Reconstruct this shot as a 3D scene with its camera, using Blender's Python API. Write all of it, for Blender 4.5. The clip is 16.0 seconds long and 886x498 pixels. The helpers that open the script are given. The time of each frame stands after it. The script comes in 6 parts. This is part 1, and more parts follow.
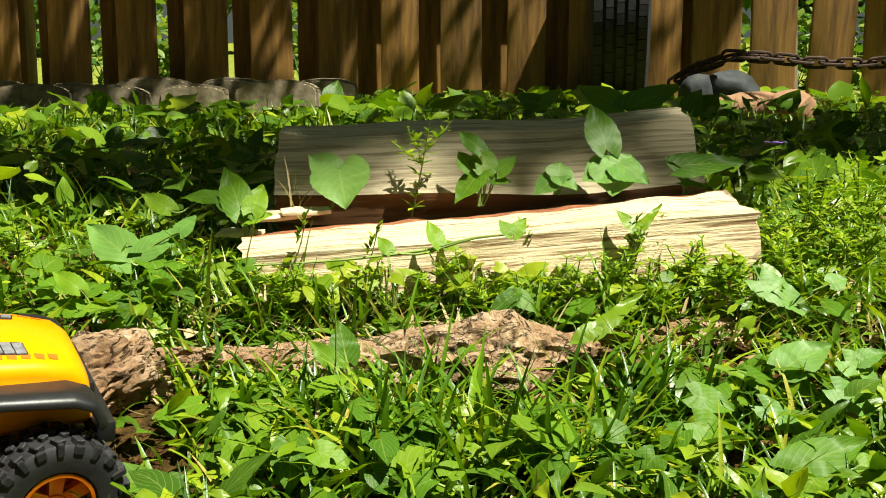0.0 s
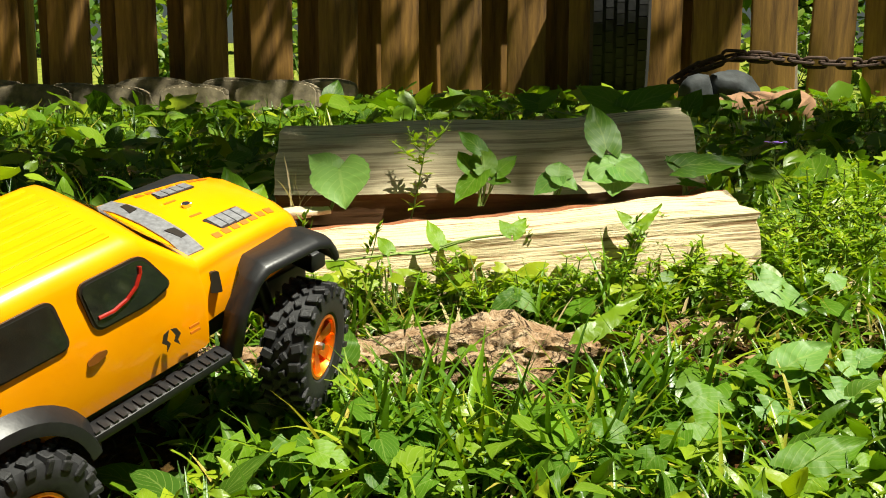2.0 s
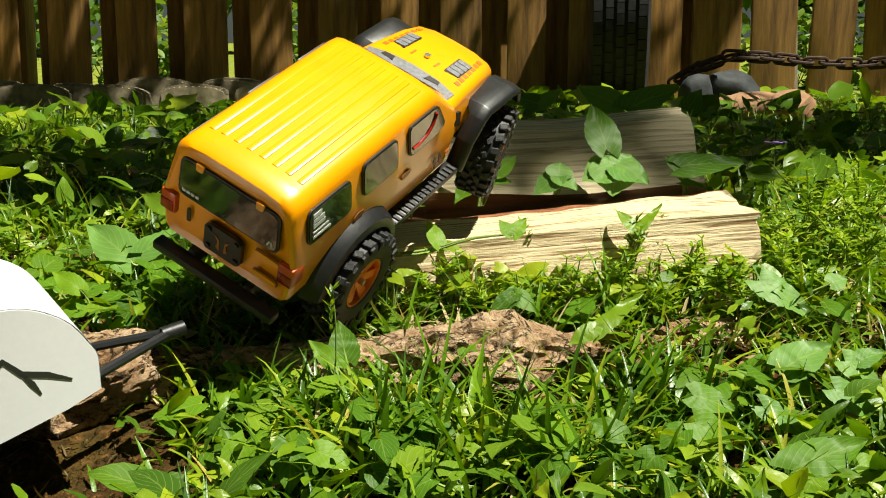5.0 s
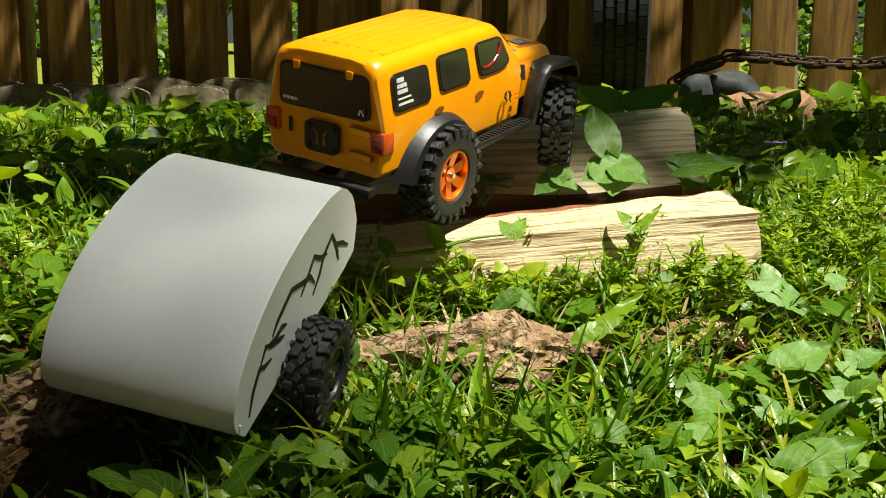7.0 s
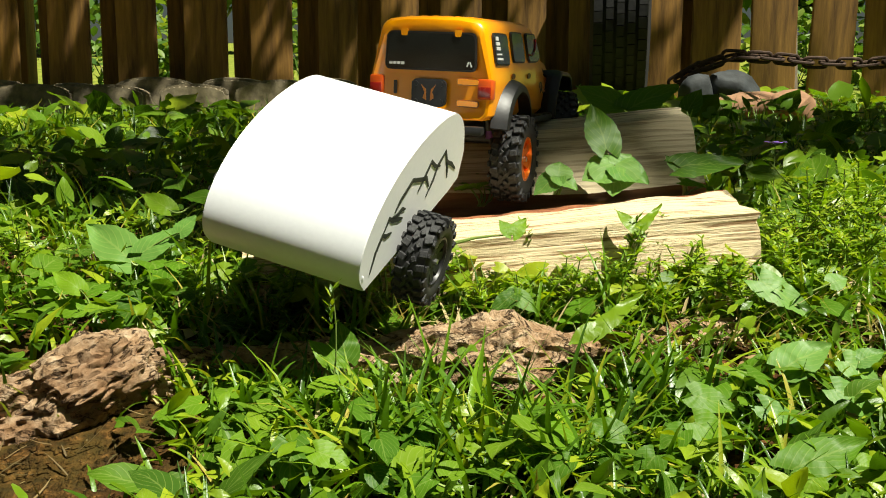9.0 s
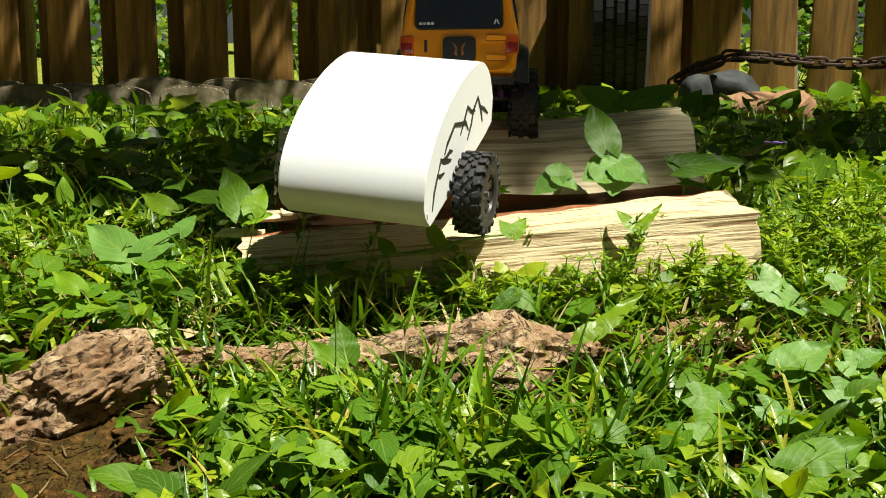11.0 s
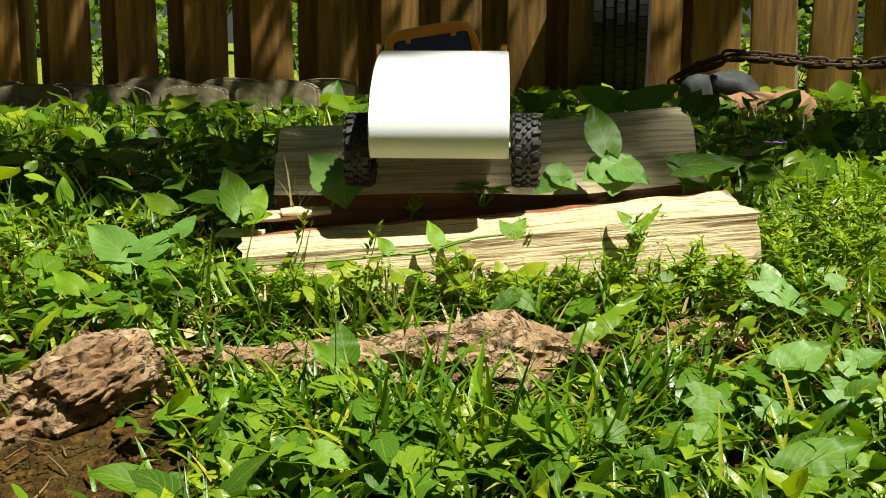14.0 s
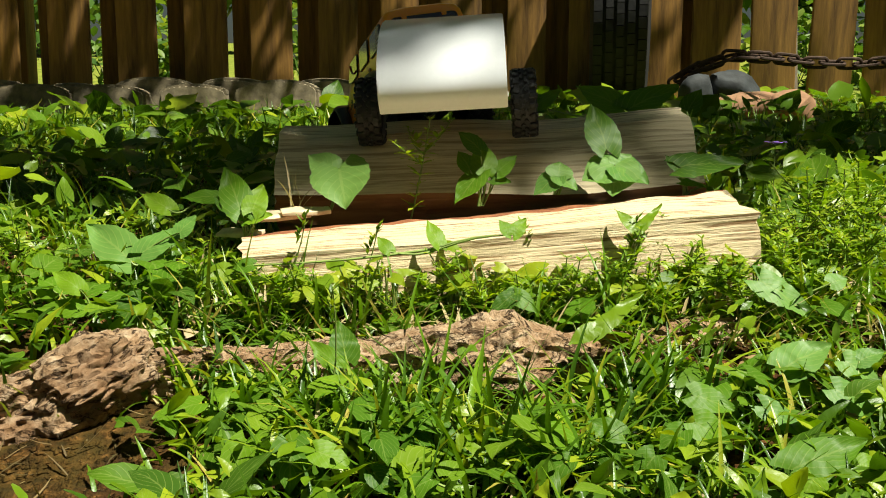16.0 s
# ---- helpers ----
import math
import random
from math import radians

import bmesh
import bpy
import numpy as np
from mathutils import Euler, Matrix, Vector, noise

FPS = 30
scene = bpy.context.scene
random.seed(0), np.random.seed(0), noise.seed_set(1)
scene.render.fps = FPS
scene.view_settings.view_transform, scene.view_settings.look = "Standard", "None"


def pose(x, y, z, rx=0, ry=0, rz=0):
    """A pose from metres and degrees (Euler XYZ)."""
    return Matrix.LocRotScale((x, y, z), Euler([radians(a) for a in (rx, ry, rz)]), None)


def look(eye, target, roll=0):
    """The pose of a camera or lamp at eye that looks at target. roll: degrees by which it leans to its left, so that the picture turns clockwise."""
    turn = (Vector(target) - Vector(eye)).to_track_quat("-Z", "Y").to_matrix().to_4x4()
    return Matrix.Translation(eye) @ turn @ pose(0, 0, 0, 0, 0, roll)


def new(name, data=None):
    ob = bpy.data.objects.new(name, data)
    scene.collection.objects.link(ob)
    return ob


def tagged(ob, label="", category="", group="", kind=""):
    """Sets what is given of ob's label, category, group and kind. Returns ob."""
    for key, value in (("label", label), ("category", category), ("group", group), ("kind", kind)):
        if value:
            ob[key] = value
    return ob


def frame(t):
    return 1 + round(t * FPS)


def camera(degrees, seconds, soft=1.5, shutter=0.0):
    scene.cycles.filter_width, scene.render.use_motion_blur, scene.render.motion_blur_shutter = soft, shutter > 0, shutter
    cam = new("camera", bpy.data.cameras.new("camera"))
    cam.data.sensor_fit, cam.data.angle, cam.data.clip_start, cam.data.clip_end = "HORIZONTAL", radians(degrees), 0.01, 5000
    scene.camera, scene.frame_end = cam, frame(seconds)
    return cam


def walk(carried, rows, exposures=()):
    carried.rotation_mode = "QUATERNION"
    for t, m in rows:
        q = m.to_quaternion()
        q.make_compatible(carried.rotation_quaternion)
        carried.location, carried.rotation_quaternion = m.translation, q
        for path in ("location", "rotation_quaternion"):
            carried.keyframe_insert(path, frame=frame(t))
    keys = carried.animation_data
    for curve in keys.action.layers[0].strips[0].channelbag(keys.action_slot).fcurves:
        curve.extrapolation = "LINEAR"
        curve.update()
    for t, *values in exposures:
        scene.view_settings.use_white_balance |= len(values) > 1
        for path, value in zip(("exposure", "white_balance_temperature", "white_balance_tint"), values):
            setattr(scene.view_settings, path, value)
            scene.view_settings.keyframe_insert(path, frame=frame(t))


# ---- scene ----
cam = camera(44.57, 16.0, 1.0)
EYE = pose(0, 0, 0.165, 81.4, 0, 0)
walk(cam, [(0.0, EYE), (16.0, EYE)], exposures=[(t, e, 6850, 1) for t, e in ((0.0, 1.17), (1.5, 1.14), (3.0, 1.08), (4.0, 0.9), (6.5, 0.97), (9.0, 0.97), (12.5, 0.94), (16.0, 0.92))])

# ---- world and light ----
SUN_TO = Vector((0.36, -0.26, 0.895)).normalized()
world = bpy.data.worlds.new("sky")
scene.world = world
world.use_nodes = True
wn = world.node_tree
sky = wn.nodes.new("ShaderNodeTexSky")
sky.sky_type, sky.sun_disc = "NISHITA", False
sky.sun_elevation = math.asin(SUN_TO.z)
sky.sun_rotation = math.atan2(SUN_TO.x, SUN_TO.y)
wn.nodes["Background"].inputs["Strength"].default_value = 0.0092
wn.links.new(sky.outputs["Color"], wn.nodes["Background"].inputs["Color"])
sun_data = bpy.data.lights.new("sun", "SUN")
sun_data.energy, sun_data.angle, sun_data.color = 5.0, radians(0.55), (1.0, 0.955, 0.88)
sun = new("sun", sun_data)
sun.matrix_world = look(SUN_TO * 20, (0, 0, 0))


# ---- materials ----
class Mat:
    """A node material with a few short ways to add nodes."""

    def __init__(self, name):
        self.m = bpy.data.materials.new(name)
        self.m.use_nodes = True
        self.t = self.m.node_tree
        self.b = self.t.nodes["Principled BSDF"]
        self.out = self.t.nodes["Material Output"]

    def node(self, kind, **sets):
        n = self.t.nodes.new(kind)
        for key, value in sets.items():
            n.inputs[key.replace("_", " ")].default_value = value
        return n

    def link(self, a, b):
        self.t.links.new(a, b)

    def coords(self, scale=(1, 1, 1)):
        c, mp = self.node("ShaderNodeTexCoord"), self.node("ShaderNodeMapping")
        mp.inputs["Scale"].default_value = scale
        self.link(c.outputs["Object"], mp.inputs["Vector"])
        return mp.outputs["Vector"]

    def noise(self, scale, vec=None, detail=4.0, rough=0.6, distort=0.0):
        n = self.node("ShaderNodeTexNoise", Scale=scale, Detail=detail, Roughness=rough, Distortion=distort)
        self.link(vec if vec else self.coords(), n.inputs["Vector"])
        return n.outputs["Fac"]

    def ramp(self, fac, stops):
        r = self.node("ShaderNodeValToRGB")
        els = r.color_ramp.elements
        while len(els) < len(stops):
            els.new(0.5)
        for e, (p, c) in zip(els, stops):
            e.position, e.color = p, (*c, 1)
        self.link(fac, r.inputs["Fac"])
        return r.outputs["Color"]

    def mix(self, fac, a, b, mode="MIX"):
        n = self.t.nodes.new("ShaderNodeMix")
        n.data_type, n.blend_type = "RGBA", mode
        for sock, v in ((n.inputs["Factor"], fac), (n.inputs["A"], a), (n.inputs["B"], b)):
            if isinstance(v, (int, float)):
                sock.default_value = v
            elif isinstance(v, tuple):
                sock.default_value = (*v, 1)
            else:
                self.link(v, sock)
        return n.outputs["Result"]

    def math(self, op, a, b):
        n = self.t.nodes.new("ShaderNodeMath")
        n.operation = op
        for sock, v in zip(n.inputs, (a, b)):
            if isinstance(v, (int, float)):
                sock.default_value = v
            else:
                self.link(v, sock)
        return n.outputs["Value"]

    def color(self, c):
        if isinstance(c, tuple):
            self.b.inputs["Base Color"].default_value = (*c, 1)
        else:
            self.link(c, self.b.inputs["Base Color"])

    def gloss(self, rough, metal=0.0, coat=0.0):
        if isinstance(rough, (int, float)):
            self.b.inputs["Roughness"].default_value = rough
        else:
            self.link(rough, self.b.inputs["Roughness"])
        self.b.inputs["Metallic"].default_value = metal
        self.b.inputs["Coat Weight"].default_value = coat
        self.b.inputs["Coat Roughness"].default_value = 0.06

    def bump(self, height, strength, distance):
        n = self.node("ShaderNodeBump", Strength=strength, Distance=distance)
        self.link(height, n.inputs["Height"])
        self.link(n.outputs["Normal"], self.b.inputs["Normal"])

    def leafy(self, colour, share=0.4, gain=(1.25, 1.3, 0.5)):
        """Light also passes through the blade."""
        tr, mx = self.node("ShaderNodeBsdfTranslucent"), self.node("ShaderNodeMixShader")
        mx.inputs["Fac"].default_value = share
        self.link(self.mix(1.0, colour, gain, "MULTIPLY"), tr.inputs["Color"])
        self.link(self.b.outputs["BSDF"], mx.inputs[1])
        self.link(tr.outputs["BSDF"], mx.inputs[2])
        self.link(mx.outputs["Shader"], self.out.inputs["Surface"])


def island(mt):
    return mt.node("ShaderNodeNewGeometry").outputs["Random Per Island"]


def object_random(mt):
    return mt.node("ShaderNodeObjectInfo").outputs["Random"]


def simple(name, colour, rough=0.5, metal=0.0, coat=0.0, vary=0.15, scale=120.0, relief=0.0):
    mt = Mat(name)
    fac = mt.noise(scale)
    dark = tuple(c * (1 - vary) for c in colour)
    light = tuple(min(1, c * (1 + vary)) for c in colour)
    mt.color(mt.ramp(fac, [(0.3, dark), (0.7, light)]))
    r = mt.node("ShaderNodeMapRange", To_Min=max(0.02, rough - 0.08), To_Max=min(1, rough + 0.1))
    mt.link(mt.noise(scale * 0.3), r.inputs["Value"])
    mt.gloss(r.outputs["Result"], metal, coat)
    if relief:
        mt.bump(fac, 0.5, relief)
    return mt.m


def green(name, stops, rough=0.42, share=0.4, by_object=False, veins=False, gain=(1.25, 1.3, 0.5)):
    mt = Mat(name)
    pick = object_random(mt) if by_object else island(mt)
    col = mt.ramp(pick, stops)
    patch = mt.noise(90.0, detail=3.0)
    col = mt.mix(mt.math("MULTIPLY", patch, 0.35), col, (0.07, 0.12, 0.02))
    mt.color(col)
    mt.gloss(rough)
    mt.b.inputs["Specular IOR Level"].default_value = 0.20 if veins else 0.5
    if veins:
        at = mt.node("ShaderNodeAttribute")
        at.attribute_name = "leaf_place"
        sep = mt.node("ShaderNodeSeparateXYZ")
        mt.link(at.outputs["Vector"], sep.inputs[0])
        across = mt.math("ABSOLUTE", sep.outputs["X"], 0.0)
        run = mt.math("SUBTRACT", mt.math("MULTIPLY", sep.outputs["Y"], veins), mt.math("MULTIPLY", across, veins * 0.55))
        rib = mt.math("ABSOLUTE", mt.math("SUBTRACT", mt.math("FRACT", run, 0.0), 0.5), 0.0)
        line = mt.math("MAXIMUM", mt.math("LESS_THAN", rib, 0.06), mt.math("LESS_THAN", across, 0.05))
        col = mt.mix(mt.math("MULTIPLY", line, 0.24), col, (0.36, 0.44, 0.12))
        mt.color(col)
        mt.bump(mt.math("ADD", mt.math("MULTIPLY", rib, 0.25), mt.noise(180.0)), 0.3, 0.0008)
    else:
        mt.bump(mt.noise(260.0), 0.35, 0.0012)
    mt.leafy(col, share, gain)
    return mt.m


def timber(name, light, dark, stretch, scale, rough=0.75, relief=0.0015, stain=None, contrast=(0.35, 0.65)):
    """Wood with fibres along the axis that stretch makes coarse."""
    mt = Mat(name)
    v = mt.coords(stretch)
    fib = mt.noise(scale, v, 8.0, 0.65, 0.3)
    col = mt.ramp(fib, [(contrast[0], dark), (contrast[1], light)])
    blot = mt.noise(scale * 0.12, mt.coords(), 3.0)
    col = mt.mix(mt.ramp(blot, [(0.4, (0, 0, 0)), (0.7, (0.6, 0.6, 0.6))]), col, stain or dark)
    rnd = mt.ramp(object_random(mt), [(0.0, (0.75, 0.75, 0.75)), (1.0, (1.15, 1.1, 1.05))])
    col = mt.mix(1.0, col, rnd, "MULTIPLY")
    mt.color(col)
    mt.gloss(rough)
    mt.bump(fib, 0.7, relief)
    return mt.m


M = {}
M["soil"] = None
mt = Mat("soil")
n1, n2 = mt.noise(14.0, detail=8.0), mt.noise(160.0, detail=6.0)
c = mt.ramp(n2, [(0.36, (0.008, 0.003, 0.001)), (0.55, (0.060, 0.025, 0.006)), (0.74, (0.26, 0.12, 0.034))])
far_green = mt.ramp(mt.noise(3.0, detail=8.0), [(0.35, (0.10, 0.14, 0.02)), (0.65, (0.26, 0.28, 0.04))])
pos = mt.node("ShaderNodeSeparateXYZ")
mt.link(mt.coords(), pos.inputs[0])
rng = mt.node("ShaderNodeMapRange", From_Min=2.0, From_Max=4.0)
mt.link(pos.outputs["Y"], rng.inputs["Value"])
moss = mt.ramp(n1, [(0.45, (0, 0, 0)), (0.6, (1, 1, 1))])
c = mt.mix(mt.math("MULTIPLY", moss, 0.5), c, (0.085, 0.060, 0.012))
mt.color(mt.mix(rng.outputs["Result"], c, far_green))
mt.gloss(0.95)
mt.b.inputs["Specular IOR Level"].default_value = 0.15
mt.bump(n2, 1.0, 0.006)
M["soil"] = mt.m

GRASS = [(0.0, (0.035, 0.095, 0.004)), (0.45, (0.085, 0.195, 0.006)), (0.8, (0.18, 0.32, 0.010)), (0.94, (0.36, 0.40, 0.024)), (1.0, (0.52, 0.40, 0.09))]
M["grass"] = green("grass_blades", GRASS, 0.35, 0.3)
M["weed"] = green("weed_leaves", [(0.0, (0.05, 0.12, 0.005)), (0.5, (0.14, 0.26, 0.008)), (1.0, (0.36, 0.44, 0.018))], 0.38, 0.34)
M["violet"] = green("violet_leaf", [(0.0, (0.050, 0.135, 0.007)), (0.5, (0.110, 0.245, 0.010)), (1.0, (0.20, 0.35, 0.014))], 0.46, 0.36, True, 6.0)
M["violet_small"] = green("small_violet_leaves", [(0.0, (0.040, 0.105, 0.007)), (0.5, (0.105, 0.215, 0.010)), (1.0, (0.27, 0.38, 0.018))], 0.44, 0.34, False, 5.0)
M["pale_leaf"] = green("pale_leaf", [(0.0, (0.10, 0.23, 0.040)), (1.0, (0.19, 0.35, 0.075))], 0.45, 0.25, True, 6.0, gain=(1.1, 1.2, 0.7))
M["sprig"] = green("sprig_leaf", [(0.0, (0.16, 0.28, 0.010)), (1.0, (0.40, 0.46, 0.022))], 0.42, 0.4, True)
M["bedstraw"] = green("bedstraw_leaf", [(0.0, (0.13, 0.25, 0.010)), (0.5, (0.26, 0.40, 0.016)), (1.0, (0.46, 0.54, 0.035))], 0.42, 0.42)
M["stem"] = simple("plant_stem", (0.2, 0.28, 0.06), 0.5, vary=0.25)
M["straw"] = green("dry_straw", [(0.0, (0.42, 0.30, 0.14)), (1.0, (0.62, 0.50, 0.28))], 0.6, 0.25)
M["litter"] = green("dead_leaf", [(0.0, (0.20, 0.11, 0.05)), (0.6, (0.42, 0.27, 0.13)), (1.0, (0.55, 0.42, 0.26))], 0.7, 0.2)
M["old_stalk"] = green("old_stalk", [(0.0, (0.07, 0.035, 0.014)), (0.7, (0.18, 0.10, 0.04)), (1.0, (0.30, 0.20, 0.09))], 0.7, 0.2)
M["canopy"] = green("tree_leaf", [(0.0, (0.05, 0.11, 0.02)), (1.0, (0.11, 0.2, 0.03))], 0.4, 0.35)
M["far_leaf"] = green("far_leaf", [(0.0, (0.05, 0.12, 0.02)), (0.6, (0.12, 0.22, 0.03)), (1.0, (0.28, 0.34, 0.05))], 0.5, 0.4)
M["wood_pale"] = timber("split_wood", (0.78, 0.66, 0.44), (0.15, 0.07, 0.02), (2.2, 60, 60), 7.0, 0.75, 0.003, (0.56, 0.38, 0.17), (0.38, 0.50))
M["wood_grey"] = timber("weathered_wood", (0.64, 0.575, 0.40), (0.27, 0.22, 0.14), (1.6, 45, 45), 8.0, 0.8, 0.0010, (0.36, 0.30, 0.2), (0.38, 0.56))
M["red_bark"] = timber("red_bark", (0.56, 0.21, 0.075), (0.20, 0.06, 0.025), (30, 90, 90), 4.0, 0.9, 0.003)
M["cut_face"] = timber("reddish_inner_wood", (0.40, 0.20, 0.09), (0.20, 0.085, 0.035), (2, 40, 40), 6.0, 0.8, 0.0008)
M["fence"] = timber("fence_board", (0.55, 0.30, 0.070), (0.10, 0.050, 0.013), (14, 14, 1.3), 3.0, 0.7, 0.002, (0.16, 0.085, 0.04), (0.3, 0.7))
mt = Mat("root_bark")
fis = mt.noise(62.0, mt.coords((0.42, 1, 1.15)), 7.0, 0.62, 1.3)
crk = mt.ramp(mt.math("ABSOLUTE", mt.math("SUBTRACT", fis, 0.5), 0.0), [(0.0, (0, 0, 0)), (0.020, (1, 1, 1))])
nn = mt.noise(150.0, detail=10.0, rough=0.72)
tone = mt.noise(16.0, detail=3.0)
body = mt.ramp(nn, [(0.28, (0.15, 0.078, 0.036)), (0.48, (0.46, 0.305, 0.175)), (0.72, (0.76, 0.60, 0.42))])
body = mt.mix(mt.ramp(tone, [(0.42, (0, 0, 0)), (0.62, (0.7, 0.7, 0.7))]), body, (0.23, 0.115, 0.052))
mt.color(mt.mix(crk, (0.07, 0.036, 0.016), body))
mt.gloss(0.85)
mt.bump(mt.math("ADD", mt.math("MULTIPLY", crk, 1.1), nn), 1.0, 0.004)
mt.b.inputs["Specular IOR Level"].default_value = 0.2
M["root"] = mt.m
M["stone"] = simple("edging_concrete", (0.20, 0.165, 0.105), 0.9, vary=0.4, scale=40.0, relief=0.004)
M["rock"] = simple("grey_rock", (0.022, 0.026, 0.028), 0.75, vary=0.5, scale=30.0, relief=0.006)
M["sandstone"] = simple("brown_rock", (0.27, 0.145, 0.075), 0.85, vary=0.3, scale=40.0, relief=0.005)
M["rust"] = simple("rusty_iron", (0.055, 0.032, 0.022), 0.75, 0.5, vary=0.6, scale=60.0, relief=0.002)
M["old_tyre"] = simple("old_rubber", (0.012, 0.012, 0.013), 0.7, vary=0.4, scale=50.0, relief=0.002)
M["asphalt"] = simple("asphalt", (0.05, 0.05, 0.052), 0.9, vary=0.3, scale=20.0)
M["trunk"] = simple("tree_bark", (0.16, 0.12, 0.085), 0.9, vary=0.5, scale=12.0, relief=0.02)
M["car_white"] = simple("white_car_paint", (0.75, 0.76, 0.78), 0.25, 0.0, 0.6, vary=0.03)
M["car_blue"] = simple("blue_car_paint", (0.02, 0.05, 0.20), 0.25, 0.1, 0.6, vary=0.05)
M["car_glass"] = simple("car_glass", (0.03, 0.04, 0.05), 0.06, vary=0.1)
M["yellow"] = None
mt = Mat("yellow_painted_shell")
fl = mt.noise(40.0)
mt.color(mt.ramp(fl, [(0.3, (0.91, 0.315, 0.002)), (0.7, (0.96, 0.36, 0.003))]))
mt.gloss(0.3, 0.0, 0.45)
mt.bump(mt.noise(500.0), 0.04, 0.0004)
M["yellow"] = mt.m
M["black_trim"] = simple("black_plastic", (0.010, 0.010, 0.011), 0.42, vary=0.2, scale=300.0, relief=0.0002)
M["rubber"] = simple("tyre_rubber", (0.015, 0.015, 0.016), 0.55, vary=0.3, scale=300.0, relief=0.0003)
M["window"] = simple("dark_tinted_window", (0.012, 0.014, 0.012), 0.12, 0.0, 0.8, vary=0.4, scale=60.0)
M["orange_rim"] = simple("orange_anodised_rim", (0.85, 0.20, 0.012), 0.3, 0.65, 0.3, vary=0.08)
M["steel"] = simple("bright_steel", (0.6, 0.6, 0.6), 0.25, 1.0, vary=0.05)
M["lamp_red"] = simple("red_tail_lamp", (0.30, 0.012, 0.006), 0.25, 0.0, 0.3, vary=0.3)
M["lamp_orange"] = simple("orange_lamp", (0.62, 0.085, 0.008), 0.3, 0.0, 0.3, vary=0.2)
M["decal_grey"] = simple("grey_decal", (0.17, 0.17, 0.18), 0.45, vary=0.35, scale=500.0)
M["decal_red"] = simple("dark_orange_decal", (0.50, 0.13, 0.006), 0.45, vary=0.1)
M["decal_black"] = simple("black_decal", (0.02, 0.014, 0.01), 0.45, vary=0.1)
M["decal_white"] = simple("white_decal", (0.62, 0.63, 0.62), 0.5, vary=0.15)
M["trim_line"] = simple("amber_edge", (0.30, 0.10, 0.004), 0.4, vary=0.1)
M["handle"] = simple("brown_handle", (0.16, 0.05, 0.006), 0.4, vary=0.3)
M["anodised"] = simple("purple_alloy", (0.16, 0.05, 0.22), 0.35, 0.6, vary=0.2)
M["white_shell"] = simple("white_printed_plastic", (0.71, 0.73, 0.76), 0.38, 0.0, 0.1, vary=0.02, scale=400.0, relief=0.00006)
M["white_side"] = simple("white_side_plastic", (0.76, 0.77, 0.78), 0.6, vary=0.02, scale=400.0, relief=0.00006)
# dark colour that paints the shade inside the trailer's cut-outs
M["cut_shade"] = simple("painted_recess_shade", (0.012, 0.016, 0.006), 0.8, vary=0.2)
M["petal"] = simple("violet_petal", (0.30, 0.15, 0.62), 0.5, vary=0.2)
M["cedar"] = simple("cut_wood_chip", (0.68, 0.55, 0.36), 0.8, vary=0.25, scale=80.0, relief=0.001)


# ---- mesh helpers ----
def mesh_of(bm, name, material, smooth=True):
    me = bpy.data.meshes.new(name)
    bm.normal_update()
    bm.to_mesh(me)
    bm.free()
    me.materials.append(material)
    if smooth:
        me.polygons.foreach_set("use_smooth", [True] * len(me.polygons))
        me.set_sharp_from_angle(angle=radians(38))
    return me


def part(name, bm, material, parent, label="", smooth=True):
    """One mesh object under a thing or under a part."""
    ob = new(name, mesh_of(bm, name, material, smooth))
    ob.parent = parent
    if label:
        tagged(ob, label)
    return ob


def thing(name, label, category, m=None, group="", kind=""):
    ob = new(name)
    ob.empty_display_size = 0.02
    if m is not None:
        ob.matrix_basis = m
    return tagged(ob, label, category, group, kind)


def stuff(name, verts, faces, material, label, category, smooth=True, kind="stuff"):
    me = bpy.data.meshes.new(name)
    me.from_pydata(verts, [], faces)
    me.materials.append(material)
    if smooth:
        me.polygons.foreach_set("use_smooth", [True] * len(me.polygons))
    me.update()
    return tagged(new(name, me), label, category, kind=kind)


def box(bm, x0, x1, y0, y1, z0, z1, bevel=0.0):
    r = bmesh.ops.create_cube(bm, size=1.0)
    vs = r["verts"]
    for v in vs:
        v.co = Vector((x0 + (v.co.x + 0.5) * (x1 - x0), y0 + (v.co.y + 0.5) * (y1 - y0), z0 + (v.co.z + 0.5) * (z1 - z0)))
    if bevel:
        es = list({e for v in vs for e in v.link_edges})
        bmesh.ops.bevel(bm, geom=es, offset=bevel, segments=2, affect="EDGES", profile=0.5)
    return bm


def rod(bm, a, b, r, seg=8, r2=None):
    a, b = Vector(a), Vector(b)
    d = b - a
    m = Matrix.Translation((a + b) / 2) @ d.to_track_quat("Z", "Y").to_matrix().to_4x4()
    bmesh.ops.create_cone(bm, cap_ends=True, segments=seg, radius1=r, radius2=r if r2 is None else r2, depth=d.length, matrix=m)
    return bm


def lathe_y(bm, prof, seg=40):
    """Turn a profile of (radius, y) round the y axis."""
    rings = []
    for i in range(seg):
        a = 2 * math.pi * i / seg
        rings.append([bm.verts.new((r * math.sin(a), y, r * math.cos(a))) for r, y in prof])
    for i in range(seg):
        p, q = rings[i], rings[(i + 1) % seg]
        for k in range(len(prof) - 1):
            bm.faces.new((p[k], p[k + 1], q[k + 1], q[k]))
    return bm


